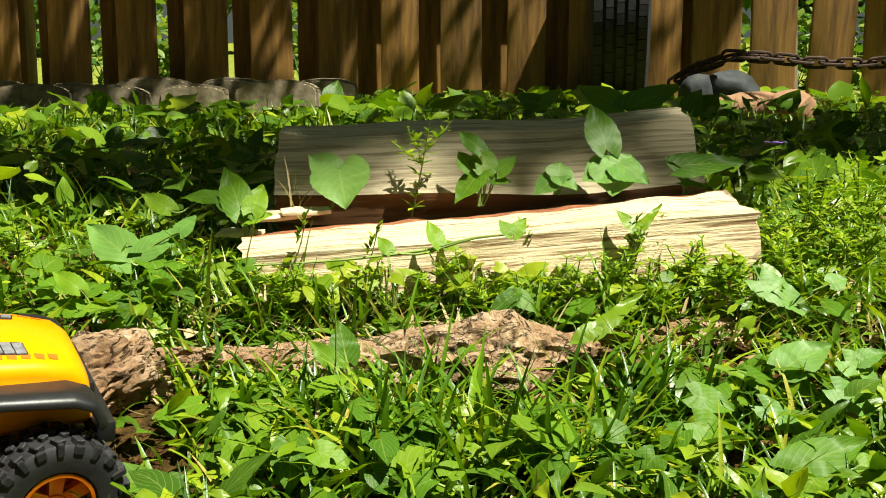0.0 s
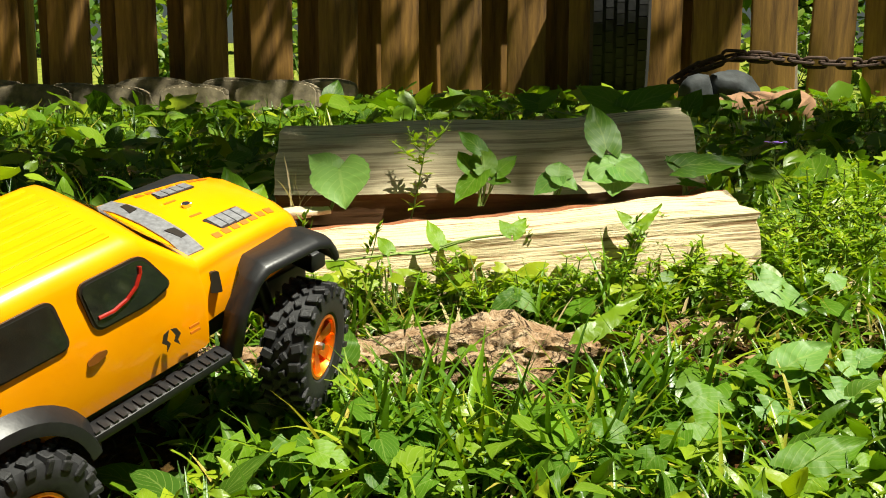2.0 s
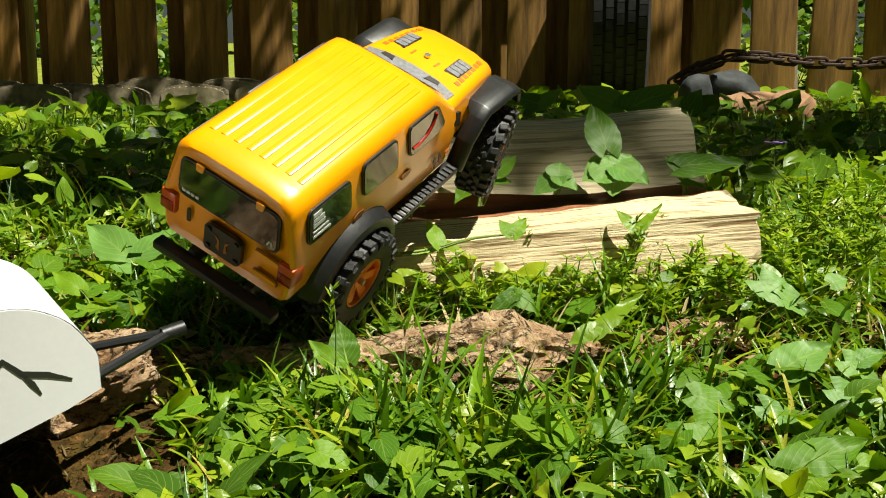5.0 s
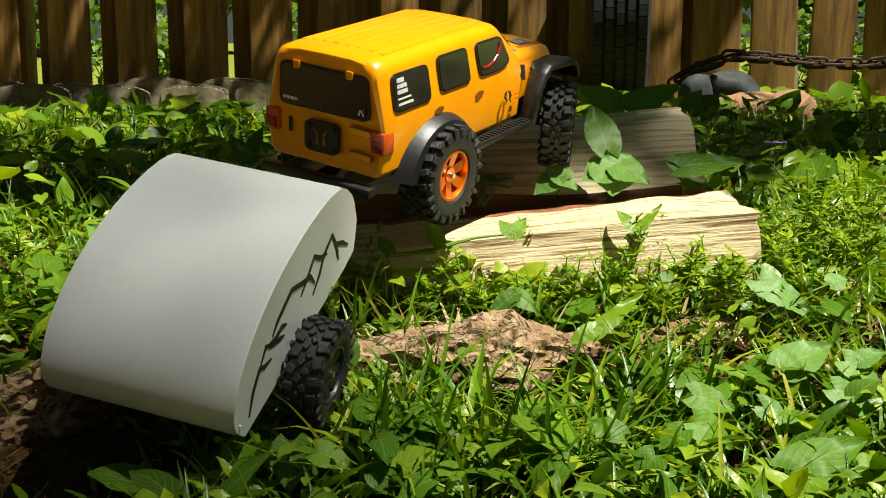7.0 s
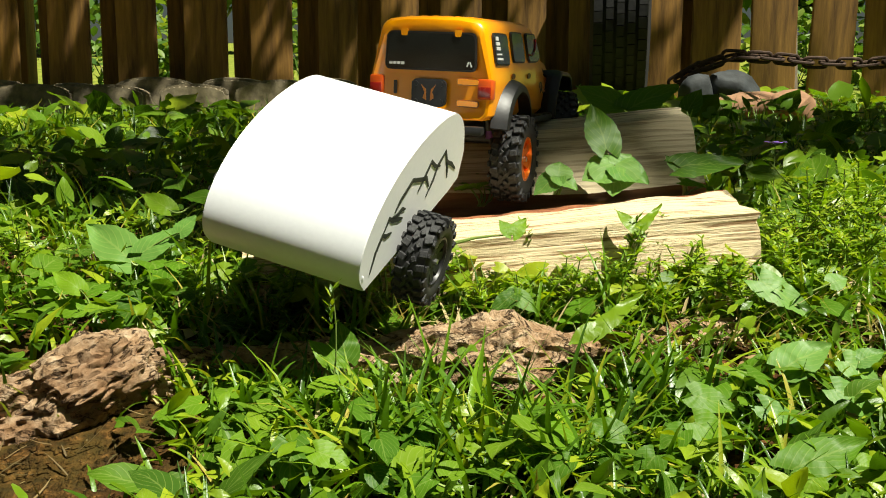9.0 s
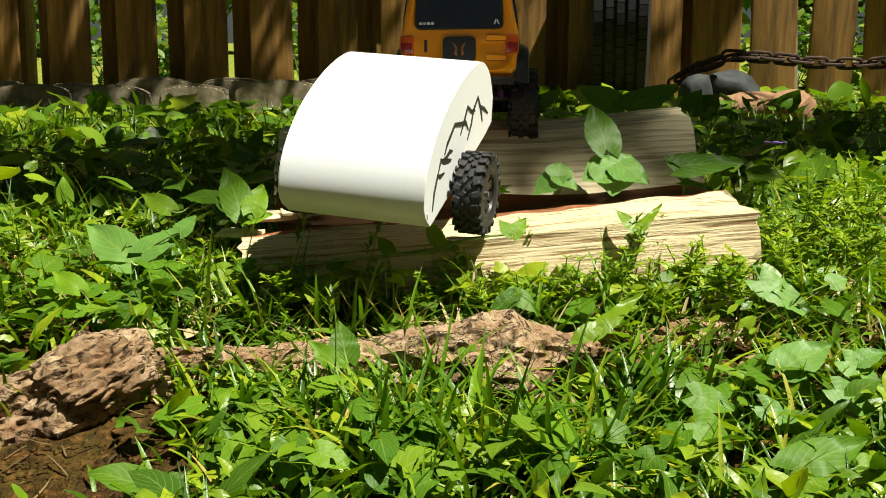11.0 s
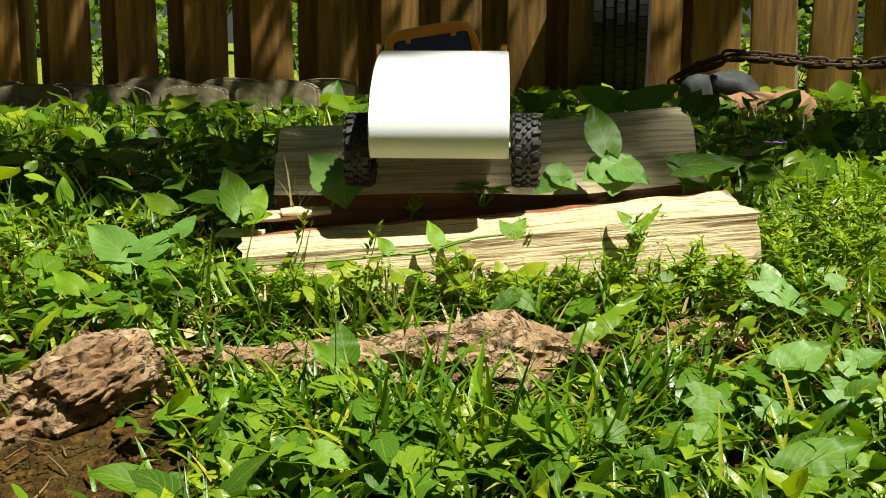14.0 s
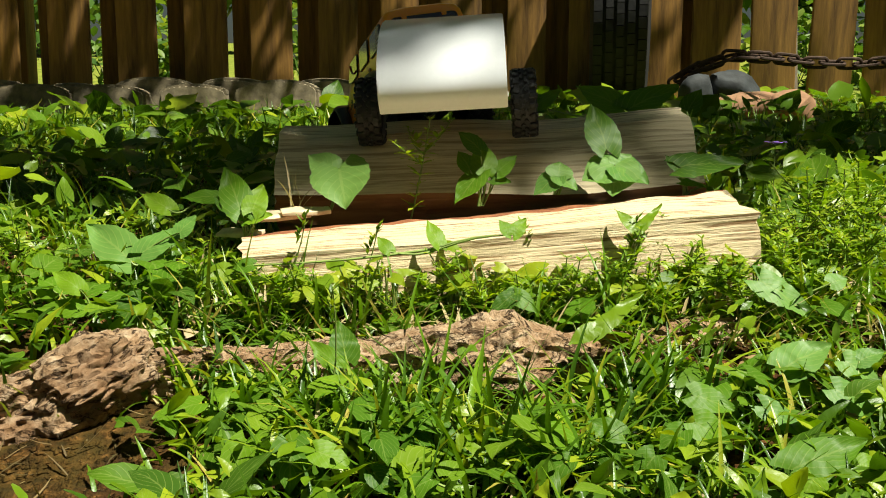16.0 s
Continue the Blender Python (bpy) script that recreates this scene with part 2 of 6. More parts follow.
def prism(bm, pts, m, depth):
    """A flat outline, in its own xy plane, thickened by depth along z and put at m."""
    lo = [bm.verts.new(m @ Vector((x, y, 0))) for x, y in pts]
    hi = [bm.verts.new(m @ Vector((x, y, depth))) for x, y in pts]
    n = len(pts)
    bm.faces.new(lo[::-1])
    bm.faces.new(hi)
    for i in range(n):
        bm.faces.new((lo[i], lo[(i + 1) % n], hi[(i + 1) % n], hi[i]))
    return bm


def rounded(pts, r, seg=4):
    """Round the corners of an outline."""
    out, n = [], len(pts)
    for i in range(n):
        p, a, b = Vector(pts[i]), Vector(pts[i - 1]), Vector(pts[(i + 1) % n])
        da, db = (a - p), (b - p)
        k = min(r, da.length * 0.45, db.length * 0.45)
        s, e = p + da.normalized() * k, p + db.normalized() * k
        for j in range(seg + 1):
            u = j / seg
            q = s * (1 - u) ** 2 + p * 2 * u * (1 - u) + e * u ** 2
            out.append((q.x, q.y))
    return out


def lerp_rows(xs, x):
    """Straight interpolation in rows (x, value...)."""
    if x <= xs[0][0]:
        return xs[0][1:]
    for a, b in zip(xs, xs[1:]):
        if x <= b[0]:
            u = (x - a[0]) / (b[0] - a[0])
            return tuple(p + (q - p) * u for p, q in zip(a[1:], b[1:]))
    return xs[-1][1:]


# ---- ground ----
PROFILE = [(-30, -0.3), (0.0, -0.02), (0.3, -0.004), (0.42, 0.012), (0.6, 0.042), (0.8, 0.048), (1.5, 0.055), (3.4, 0.08), (6, 0.02), (11, -0.05), (18, -0.05), (40, 1.1), (90, 3.6), (400, 9.0)]
TRACK = [(-0.30, 0.24), (-0.20, 0.33), (-0.135, 0.42), (-0.085, 0.48), (-0.03, 0.57), (0.015, 0.66), (0.012, 0.78), (0.0, 0.86), (-0.04, 1.0)]


def ground_z(x, y):
    z = lerp_rows(PROFILE, y)[0]
    near = max(0.0, 1 - max(0, y - 1) / 3)
    z += 0.010 * near * (noise.noise((x * 7, y * 7, 3.1))) + 0.004 * near * noise.noise((x * 30, y * 30, 8.0))
    if y < 0.6:
        z -= 0.012 * math.exp(-((x + 0.2) / 0.07) ** 2 - ((y - 0.40) / 0.07) ** 2)
    return z


def track_distance(x, y):
    p, best = Vector((x, y)), 9.0
    for a, b in zip(TRACK, TRACK[1:]):
        a, b = Vector(a), Vector(b)
        u = max(0.0, min(1.0, (p - a).dot(b - a) / (b - a).length_squared))
        best = min(best, (p - a - (b - a) * u).length)
    return best


def build_ground():
    ys = [-260, -30, -8, -2, -0.5, 0.0, 0.15]
    y = 0.22
    while y < 1.3:
        ys.append(y)
        y += 0.012
    while y < 400:
        ys.append(y)
        y *= 1.09
    us = [i / 90 for i in range(-90, 91)]
    verts, faces = [], []
    for y in ys:
        half = max(0.9, abs(y) * 1.4) if y < 5 else max(260.0, y * 1.4)
        for u in us:
            x = half * (0.5 * u + 0.5 * u ** 3) + math.copysign(260.0 * (max(0.0, abs(u) - 0.9) / 0.1) ** 2, u)
            verts.append((x, y, ground_z(x, y)))
    n = len(us)
    for j in range(len(ys) - 1):
        for i in range(n - 1):
            k = j * n + i
            faces.append((k, k + 1, k + n + 1, k + n))
    stuff("ground", verts, faces, M["soil"], "dark crumbly soil with moss and dry bits under grass", "ground", kind="structure")


build_ground()


# ---- split logs ----
def split_log(name, label, length, outline, wood, bark, bark_rows, m, seed, warp=0.004):
    """A split log along x. outline: (y, z) round the section; bark_rows: the first and last outline side that is bark."""
    rnd = random.Random(seed)
    ob = thing(name, label, "log", m)
    nx = 60
    rows = []
    fine = []
    n = len(outline)
    for i in range(n):
        a, b = outline[i], outline[(i + 1) % n]
        for k in range(5):
            fine.append((a[0] + (b[0] - a[0]) * k / 5, a[1] + (b[1] - a[1]) * k / 5, i))
    nf = len(fine)
    bw, bb = bmesh.new(), bmesh.new()
    ridges = [rnd.uniform(-1, 1) for _ in range(nf)]

    def at(i, k):
        u = i / nx
        y, z, s = fine[k]
        x = (u - 0.5) * length
        bark_side = bark_rows[0] <= s <= bark_rows[1]
        amp = 0.0017 if not bark_side else 0.003
        q = noise.noise((x * 9, y * 60 + seed, z * 60)) * amp * 1.3 + ridges[k] * amp * 0.55
        q += noise.noise((x * 60, y * 90, z * 90 + seed)) * amp * (0.35 if not bark_side else 1.0)
        bow = warp * (math.sin(u * 5.0 + seed) + 0.6 * math.sin(u * 11 + seed * 2))
        taper = 1.0 - 0.05 * math.sin(u * 3 + seed)
        end = (0.004 * ridges[(k * 7) % nf]) * (1 if i in (0, nx) else 0)
        r = math.hypot(y, z) or 1
        return Vector((x + end, y * taper * (1 + q / r), z * taper * (1 + q / r) + bow))

    for target, want in ((bw, False), (bb, True)):
        grid = {}
        for i in range(nx + 1):
            for k in range(nf):
                grid[i, k] = None

        def vert(i, k):
            if grid[i, k] is None:
                grid[i, k] = target.verts.new(at(i, k))
            return grid[i, k]

        for i in range(nx):
            for k in range(nf):
                if (bark_rows[0] <= fine[k][2] <= bark_rows[1]) == want:
                    k2 = (k + 1) % nf
                    target.faces.new((vert(i, k), vert(i, k2), vert(i + 1, k2), vert(i + 1, k)))
        if not want:
            for i in (0, nx):
                ring = [vert(i, k) for k in range(nf)]
                target.faces.new(ring if i else ring[::-1])
        bmesh.ops.recalc_face_normals(target, faces=target.faces)
    part("split_wood", bw, wood, ob)
    part("bark" if bark is M["red_bark"] else "inner_face", bb, bark, ob, "flaky reddish brown bark" if bark is M["red_bark"] else "smooth reddish inner wood")
    return ob


split_log("split_log", "pale freshly split log half sunk in weeds, bark away", 0.292,
          [(-0.038, -0.040), (-0.039, -0.014), (-0.031, 0.010), (0.020, 0.014), (0.036, 0.010), (0.040, -0.038)],
          M["wood_pale"], M["red_bark"], (3, 4), pose(0.029, 0.632, 0.073, 3.0, -4.6, 2.2), 3, 0.0012)
split_log("split_log", "grey weathered split log lying behind the pale one", 0.276,
          [(-0.036, -0.046), (-0.038, -0.034), (-0.046, -0.010), (-0.006, 0.029), (0.028, 0.034), (0.052, 0.0), (0.045, -0.046)],
          M["wood_grey"], M["cut_face"], (0, 1), pose(0.031, 0.735, 0.108, 0, -1.8, 1.0), 8, 0.0018)


# ---- root ----
def tree_root():
    ob = thing("tree_root", "gnarled pale brown surface root with cracked bark", "root")
    way = [(-0.34, 0.46, 0.004, 0.018), (-0.215, 0.468, 0.012, 0.022), (-0.165, 0.480, 0.020, 0.028), (-0.140, 0.496, 0.026, 0.020), (-0.115, 0.512, 0.028, 0.015), (-0.08, 0.515, 0.028, 0.015), (-0.03, 0.515, 0.030, 0.015),
           (0.0, 0.512, 0.034, 0.021), (0.035, 0.512, 0.034, 0.025), (0.060, 0.522, 0.032, 0.015), (0.10, 0.545, 0.028, 0.012), (0.13, 0.552, 0.034, 0.014), (0.17, 0.57, 0.032, 0.012)]
    rows = [(i / (len(way) - 1), *w) for i, w in enumerate(way)]
    bm = bmesh.new()
    rings, n, seg = [], 560, 60
    for i in range(n + 1):
        x, y, z, r = lerp_rows(rows, i / n)
        ring = []
        for k in range(seg):
            a = 2 * math.pi * k / seg
            d = Vector((0.15 * math.sin(a * 2), math.cos(a), math.sin(a)))
            q = 1 + 0.32 * noise.noise((x * 26 + 5, math.cos(a) * 1.3, math.sin(a) * 1.3)) + 0.16 * noise.noise((x * 80, math.cos(a) * 3, math.sin(a) * 3 + 4))
            q += 0.07 * noise.noise((x * 220, math.cos(a) * 9, math.sin(a) * 9)) - 0.20 * abs(noise.noise((x * 38, math.cos(a) * 5, math.sin(a) * 5 + 9))) - 0.12 * max(0.0, 0.22 - abs(noise.noise((x * 75, math.cos(a) * 4.5 + x * 20, math.sin(a) * 4.5 + 2)))) / 0.22
            ring.append(bm.verts.new((x + d.x * r * 0.3, y + d.y * r * q, z + d.z * r * q * 0.85)))
        rings.append(ring)
    for p, q in zip(rings, rings[1:]):
        for k in range(seg):
            bm.faces.new((p[k], p[(k + 1) % seg], q[(k + 1) % seg], q[k]))
    bm.faces.new(rings[0][::-1])
    bm.faces.new(rings[-1])
    bmesh.ops.recalc_face_normals(bm, faces=bm.faces)
    part("main_root", bm, M["root"], ob)
    bm = bmesh.new()
    bmesh.ops.create_icosphere(bm, subdivisions=5, radius=1)
    for v in bm.verts:
        d = v.co.normalized()
        q = 1 + 0.22 * noise.noise(d * 1.8 + Vector((3, 1, 7))) + 0.14 * noise.noise(d * 5) + 0.05 * abs(noise.noise(Vector((d.x * 3, d.y * 3, d.z * 16))))
        v.co = Vector((d.x * 0.031, d.y * 0.024, d.z * 0.0195)) * (q - 0.16 * abs(noise.noise(Vector((d.x * 2 + d.z * 5, d.y * 4, d.z * 9)))) - 0.07 * abs(noise.noise(Vector((d.x * 5 + d.z * 14, d.y * 9, d.z * 24)))))
    knob = part("knob", bm, M["root"], ob, "rounded knuckle of the root")
    knob.matrix_basis = pose(-0.160, 0.476, 0.034, 0, -24, 18)


tree_root()


# ---- fence ----
FENCE_Y = 3.5


def fence():
    ob = thing("wooden_fence", "tall shadowbox fence of brown stained upright boards", "fence")
    rnd = random.Random(5)

    def board(x0, x1, y, lean):
        bm = bmesh.new()
        w = (x1 - x0)
        box(bm, -w / 2, w / 2, -0.009, 0.009, 0.0, 1.75, 0.003)
        bmesh.ops.bisect_plane(bm, geom=list(bm.verts) + list(bm.edges) + list(bm.faces), plane_co=(0, 0, 0.9), plane_no=(0, 0, 1))
        b = part("board", bm, M["fence"], ob)
        b.matrix_basis = pose((x0 + x1) / 2, y, ground_z(x0, FENCE_Y) - 0.02, rnd.uniform(-0.3, 0.3), lean, rnd.uniform(-1, 1))

    front = [(-1.49, -1.35), (-1.256, -1.124), (-1.034, -0.908), (-0.822, -0.686), (-0.611, -0.479), (-0.395, -0.272), (-0.196, -0.076), (-0.007, 0.124), (0.204, 0.326), (0.398, 0.52),
             (0.632, 0.755), (0.789, 0.944), (0.98, 1.124), (1.16, 1.299), (1.341, 1.48), (1.56, 1.70)]
    for a, b in front:
        board(a, b, FENCE_Y, rnd.uniform(-0.5, 0.5) + (1.5 if 1.1 < a < 1.2 else 0))
    for (a, b), (c, d) in zip(front, front[1:]):
        g = c - b
        lo, hi = b - 0.03, c + 0.03
        if a < -0.5:
            lo = b + (0.045 if a < -1.4 else 0.018 if a < -0.9 else 0.008)
        elif a > 0.75:
            hi = c - 0.03
        elif a < 0.1:
            hi = c + 0.03
        board(lo * 1.012, hi * 1.012, FENCE_Y + 0.115, rnd.uniform(-0.4, 0.4))
    for z in (0.62, 1.45):
        bm = bmesh.new()
        box(bm, -1.9, 1.9, FENCE_Y + 0.012, FENCE_Y + 0.102, z, z + 0.09, 0.003)
        part("rail", bm, M["fence"], ob)
    for x in (-1.42, 0.56, 1.6):
        bm = bmesh.new()
        box(bm, x - 0.045, x + 0.045, FENCE_Y + 0.128, FENCE_Y + 0.218, 0.0, 1.7, 0.004)
        part("post", bm, M["fence"], ob)


fence()


# ---- edging stones ----
def edging():
    rnd = random.Random(11)
    me_list = []
    for w, rise in ((0.115, 0.036), (0.100, 0.030), (0.128, 0.042)):
        bm = bmesh.new()
        pts = [(w * math.cos(a), rise * math.sin(a) ** 0.8) for a in [math.pi * k / 16 for k in range(17)]]
        pts += [(-w, -0.12), (w, -0.12)]
        prism(bm, pts, Matrix(((1, 0, 0, 0), (0, 0, -1, 0.03), (0, 1, 0, 0), (0, 0, 0, 1))), 0.06)
        bmesh.ops.recalc_face_normals(bm, faces=bm.faces)
        bmesh.ops.bevel(bm, geom=list(bm.edges), offset=0.008, segments=2, affect="EDGES")
        me_list.append(mesh_of(bm, "edging_stone", M["stone"]))
    x = -1.50
    i = 0
    while x < -0.30:
        back = i % 2
        ob = new("edging_stone", me_list[(i * 5 + 1) % 3])
        ob.matrix_basis = pose(x, 3.26 + 0.075 * back, 0.140 + 0.014 * back + rnd.uniform(-0.010, 0.006) + 0.012 * (x + 0.9), rnd.uniform(-4, 4), rnd.uniform(-4, 4), rnd.uniform(-8, 8))
        tagged(ob, "weathered grey-brown scalloped concrete edging stone before the fence", "edging stone", "edging stones along the fence")
        x += rnd.uniform(0.105, 0.140)
        i += 1


edging()


# ---- tyre, chain and rocks at the fence ----
def big_tyre():
    ob = thing("car_tyre", "worn black car tyre standing against the fence", "tyre", pose(0.535, 3.36, 0.40, 0, 0, 82))
    bm = bmesh.new()
    lathe_y(bm, [(0.20, -0.07), (0.21, -0.078), (0.27, -0.085), (0.305, -0.075), (0.312, -0.055), (0.314, 0.0), (0.312, 0.055), (0.305, 0.075), (0.27, 0.085), (0.21, 0.078), (0.20, 0.07)], 64)
    bmesh.ops.recalc_face_normals(bm, faces=bm.faces)
    part("casing", bm, M["old_tyre"], ob)
    bm = bmesh.new()
    for k in range(64):
        a = 2 * math.pi * k / 64
        for j, y in enumerate((-0.062, -0.030, 0.0, 0.030, 0.062)):
            m = Matrix.Rotation(a + (j % 2) * 0.04 + 0.012 * j, 4, "Y") @ Matrix.Translation((0, y, 0.314))
            r = bmesh.ops.create_cube(bm, size=1.0, matrix=m @ Matrix.Diagonal((0.029, 0.020 if j in (1, 2, 3) else 0.024, 0.016, 1)))
    bmesh.ops.recalc_face_normals(bm, faces=bm.faces)
    part("tread", bm, M["old_tyre"], ob)


big_tyre()


def link_mesh():
    bm = bmesh.new()
    path = []
    for k in range(20):
        a = 2 * math.pi * k / 20
        path.append(Vector((0.022 * math.copysign(1, math.cos(a)) * (1 if abs(math.cos(a)) > 0.01 else 0) + 0.014 * math.cos(a), 0, 0.015 * math.sin(a))))
    rings = []
    for k, p in enumerate(path):
        t = (path[(k + 1) % 20] - path[k - 1]).normalized()
        nrm = t.cross(Vector((0, 1, 0))).normalized()
        rings.append([bm.verts.new(p + 0.0054 * (nrm * math.cos(b) + Vector((0, 1, 0)) * math.sin(b))) for b in [2 * math.pi * q / 8 for q in range(8)]])
    for k in range(20):
        p, q = rings[k], rings[(k + 1) % 20]
        for j in range(8):
            bm.faces.new((p[j], p[(j + 1) % 8], q[(j + 1) % 8], q[j]))
    bmesh.ops.recalc_face_normals(bm, faces=bm.faces)
    return mesh_of(bm, "link", M["rust"])


def chain():
    ob = thing("chain", "heavy rusty iron chain hanging before the fence", "chain")
    me = link_mesh()
    way = [(0.0, 0.70, 0.185), (0.12, 0.745, 0.212), (0.3, 0.86, 0.252), (0.45, 0.97, 0.246), (0.6, 1.1, 0.232), (0.75, 1.25, 0.228), (0.9, 1.38, 0.240), (1.0, 1.6, 0.27)]
    n = 20
    for i in range(n):
        u = i / n
        x, z = lerp_rows(way, u)
        x2, z2 = lerp_rows(way, u + 0.02)
        b = new("link", me)
        b.parent = ob
        b.matrix_basis = pose(x, 3.24, z, 90 * (i % 2) + 20, -math.degrees(math.atan2(z2 - z, x2 - x)), 0)


chain()


def rock(m, size, material, label, seed):
    bm = bmesh.new()
    bmesh.ops.create_icosphere(bm, subdivisions=3, radius=1)
    rnd = random.Random(seed)
    cuts = [Vector((rnd.uniform(-1, 1), rnd.uniform(-1, 1), rnd.uniform(-0.6, 1))).normalized() for _ in range(9)]
    for v in bm.verts:
        d = v.co.normalized()
        q = 1.0
        for cpl in cuts:
            k = d.dot(cpl)
            if k > 0.01:
                q = min(q, 0.72 / k)
        q += 0.06 * noise.noise(d * 3 + Vector((seed, 0, 0)))
        v.co = Vector((d.x * size[0], d.y * size[1], d.z * size[2])) * q
    ob = new("rock", mesh_of(bm, "rock", material))
    ob.matrix_basis = m
    tagged(ob, label, "rock")


rock(pose(0.83, 3.15, 0.145, 0, 14, 10), (0.10, 0.07, 0.075), M["rock"], "dark grey angular rock by the chain", 2)
rock(pose(0.725, 3.10, 0.135, 0, 0, 40), (0.07, 0.05, 0.065), M["rock"], "small dark rock beside the larger one", 4)
rock(pose(0.735, 2.72, 0.100, 0, -8, 0), (0.125, 0.06, 0.058), M["sandstone"], "flat brown rock in the grass", 7)
rock(pose(0.875, 2.70, 0.100, 0, 10, 30), (0.09, 0.06, 0.055), M["sandstone"], "tan rock in the grass", 9)


# ---- toy truck ----
def shell_section(zb, zt, wb, wm, wt, r, zm, crown):
    pts = [(0.0, zb), (wb - 0.003, zb), (wb, zb + 0.003), (wm, zm)]
    pts.append((wt + (wm - wt) * 0.12, zt - r - 0.002))
    for k in range(6):
        a = math.pi / 2 * k / 5
        pts.append((wt - r + r * math.cos(a), zt - r + r * math.sin(a)))
    pts.append((wt * 0.5, zt + crown * 0.8))
    pts.append((0.0, zt + crown))
    return pts


def loft(bm, rows):
    rings = []
    for x, *s in rows:
        half = shell_section(*s)
        ring = [(y, z) for y, z in half] + [(-y, z) for y, z in half[-2:0:-1]]
        rings.append([bm.verts.new((x, -y, z)) for y, z in ring])
    n = len(rings[0])
    for p, q in zip(rings, rings[1:]):
        for k in range(n):
            bm.faces.new((p[k], p[(k + 1) % n], q[(k + 1) % n], q[k]))
    bm.faces.new(rings[0][::-1])
    bm.faces.new(rings[-1])
    bmesh.ops.recalc_face_normals(bm, faces=bm.faces)
    return bm


def side_plane(x, z, out):
    """Pose on the right flank: its x runs forward, its y up the leaning flank, its z outwards."""
    lean = math.atan2(0.0030, 0.020)
    up = Vector((0, math.sin(lean), math.cos(lean)))
    nrm = Vector((0, -math.cos(lean), math.sin(lean)))
    y = -(0.0372 - (z - 0.042) * 0.15) - out
    return Matrix(((1, up.x, nrm.x, x), (0, up.y, nrm.y, y), (0, up.z, nrm.z, z), (0, 0, 0, 1)))


FLIP = Matrix.Diagonal((1, -1, 1, 1))


def flank(parent, name, outline, material, out, depth, label="", both=True, sub=None):
    made = []
    for side in ((1, -1) if both else (1,)):
        bm = bmesh.new()
        pts = [(x, z) for x, z in outline]
        zc = sum(p[1] for p in pts) / len(pts)
        m = side_plane(0, zc, out)
        if side < 0:
            m = FLIP @ m
        prism(bm, [(x, z - zc) for x, z in pts], m, depth)
        bmesh.ops.recalc_face_normals(bm, faces=bm.faces)
        made.append(part(name, bm, material, parent, label))
    return made


def lug_block():
    bm = bmesh.new()
    box(bm, -0.5, 0.5, -0.5, 0.5, -0.5, 0.5)
    bmesh.ops.bevel(bm, geom=list(bm.edges), offset=0.12, segments=1, affect="EDGES")
    return mesh_of(bm, "tread_lug", M["rubber"], False)


LUG = lug_block()


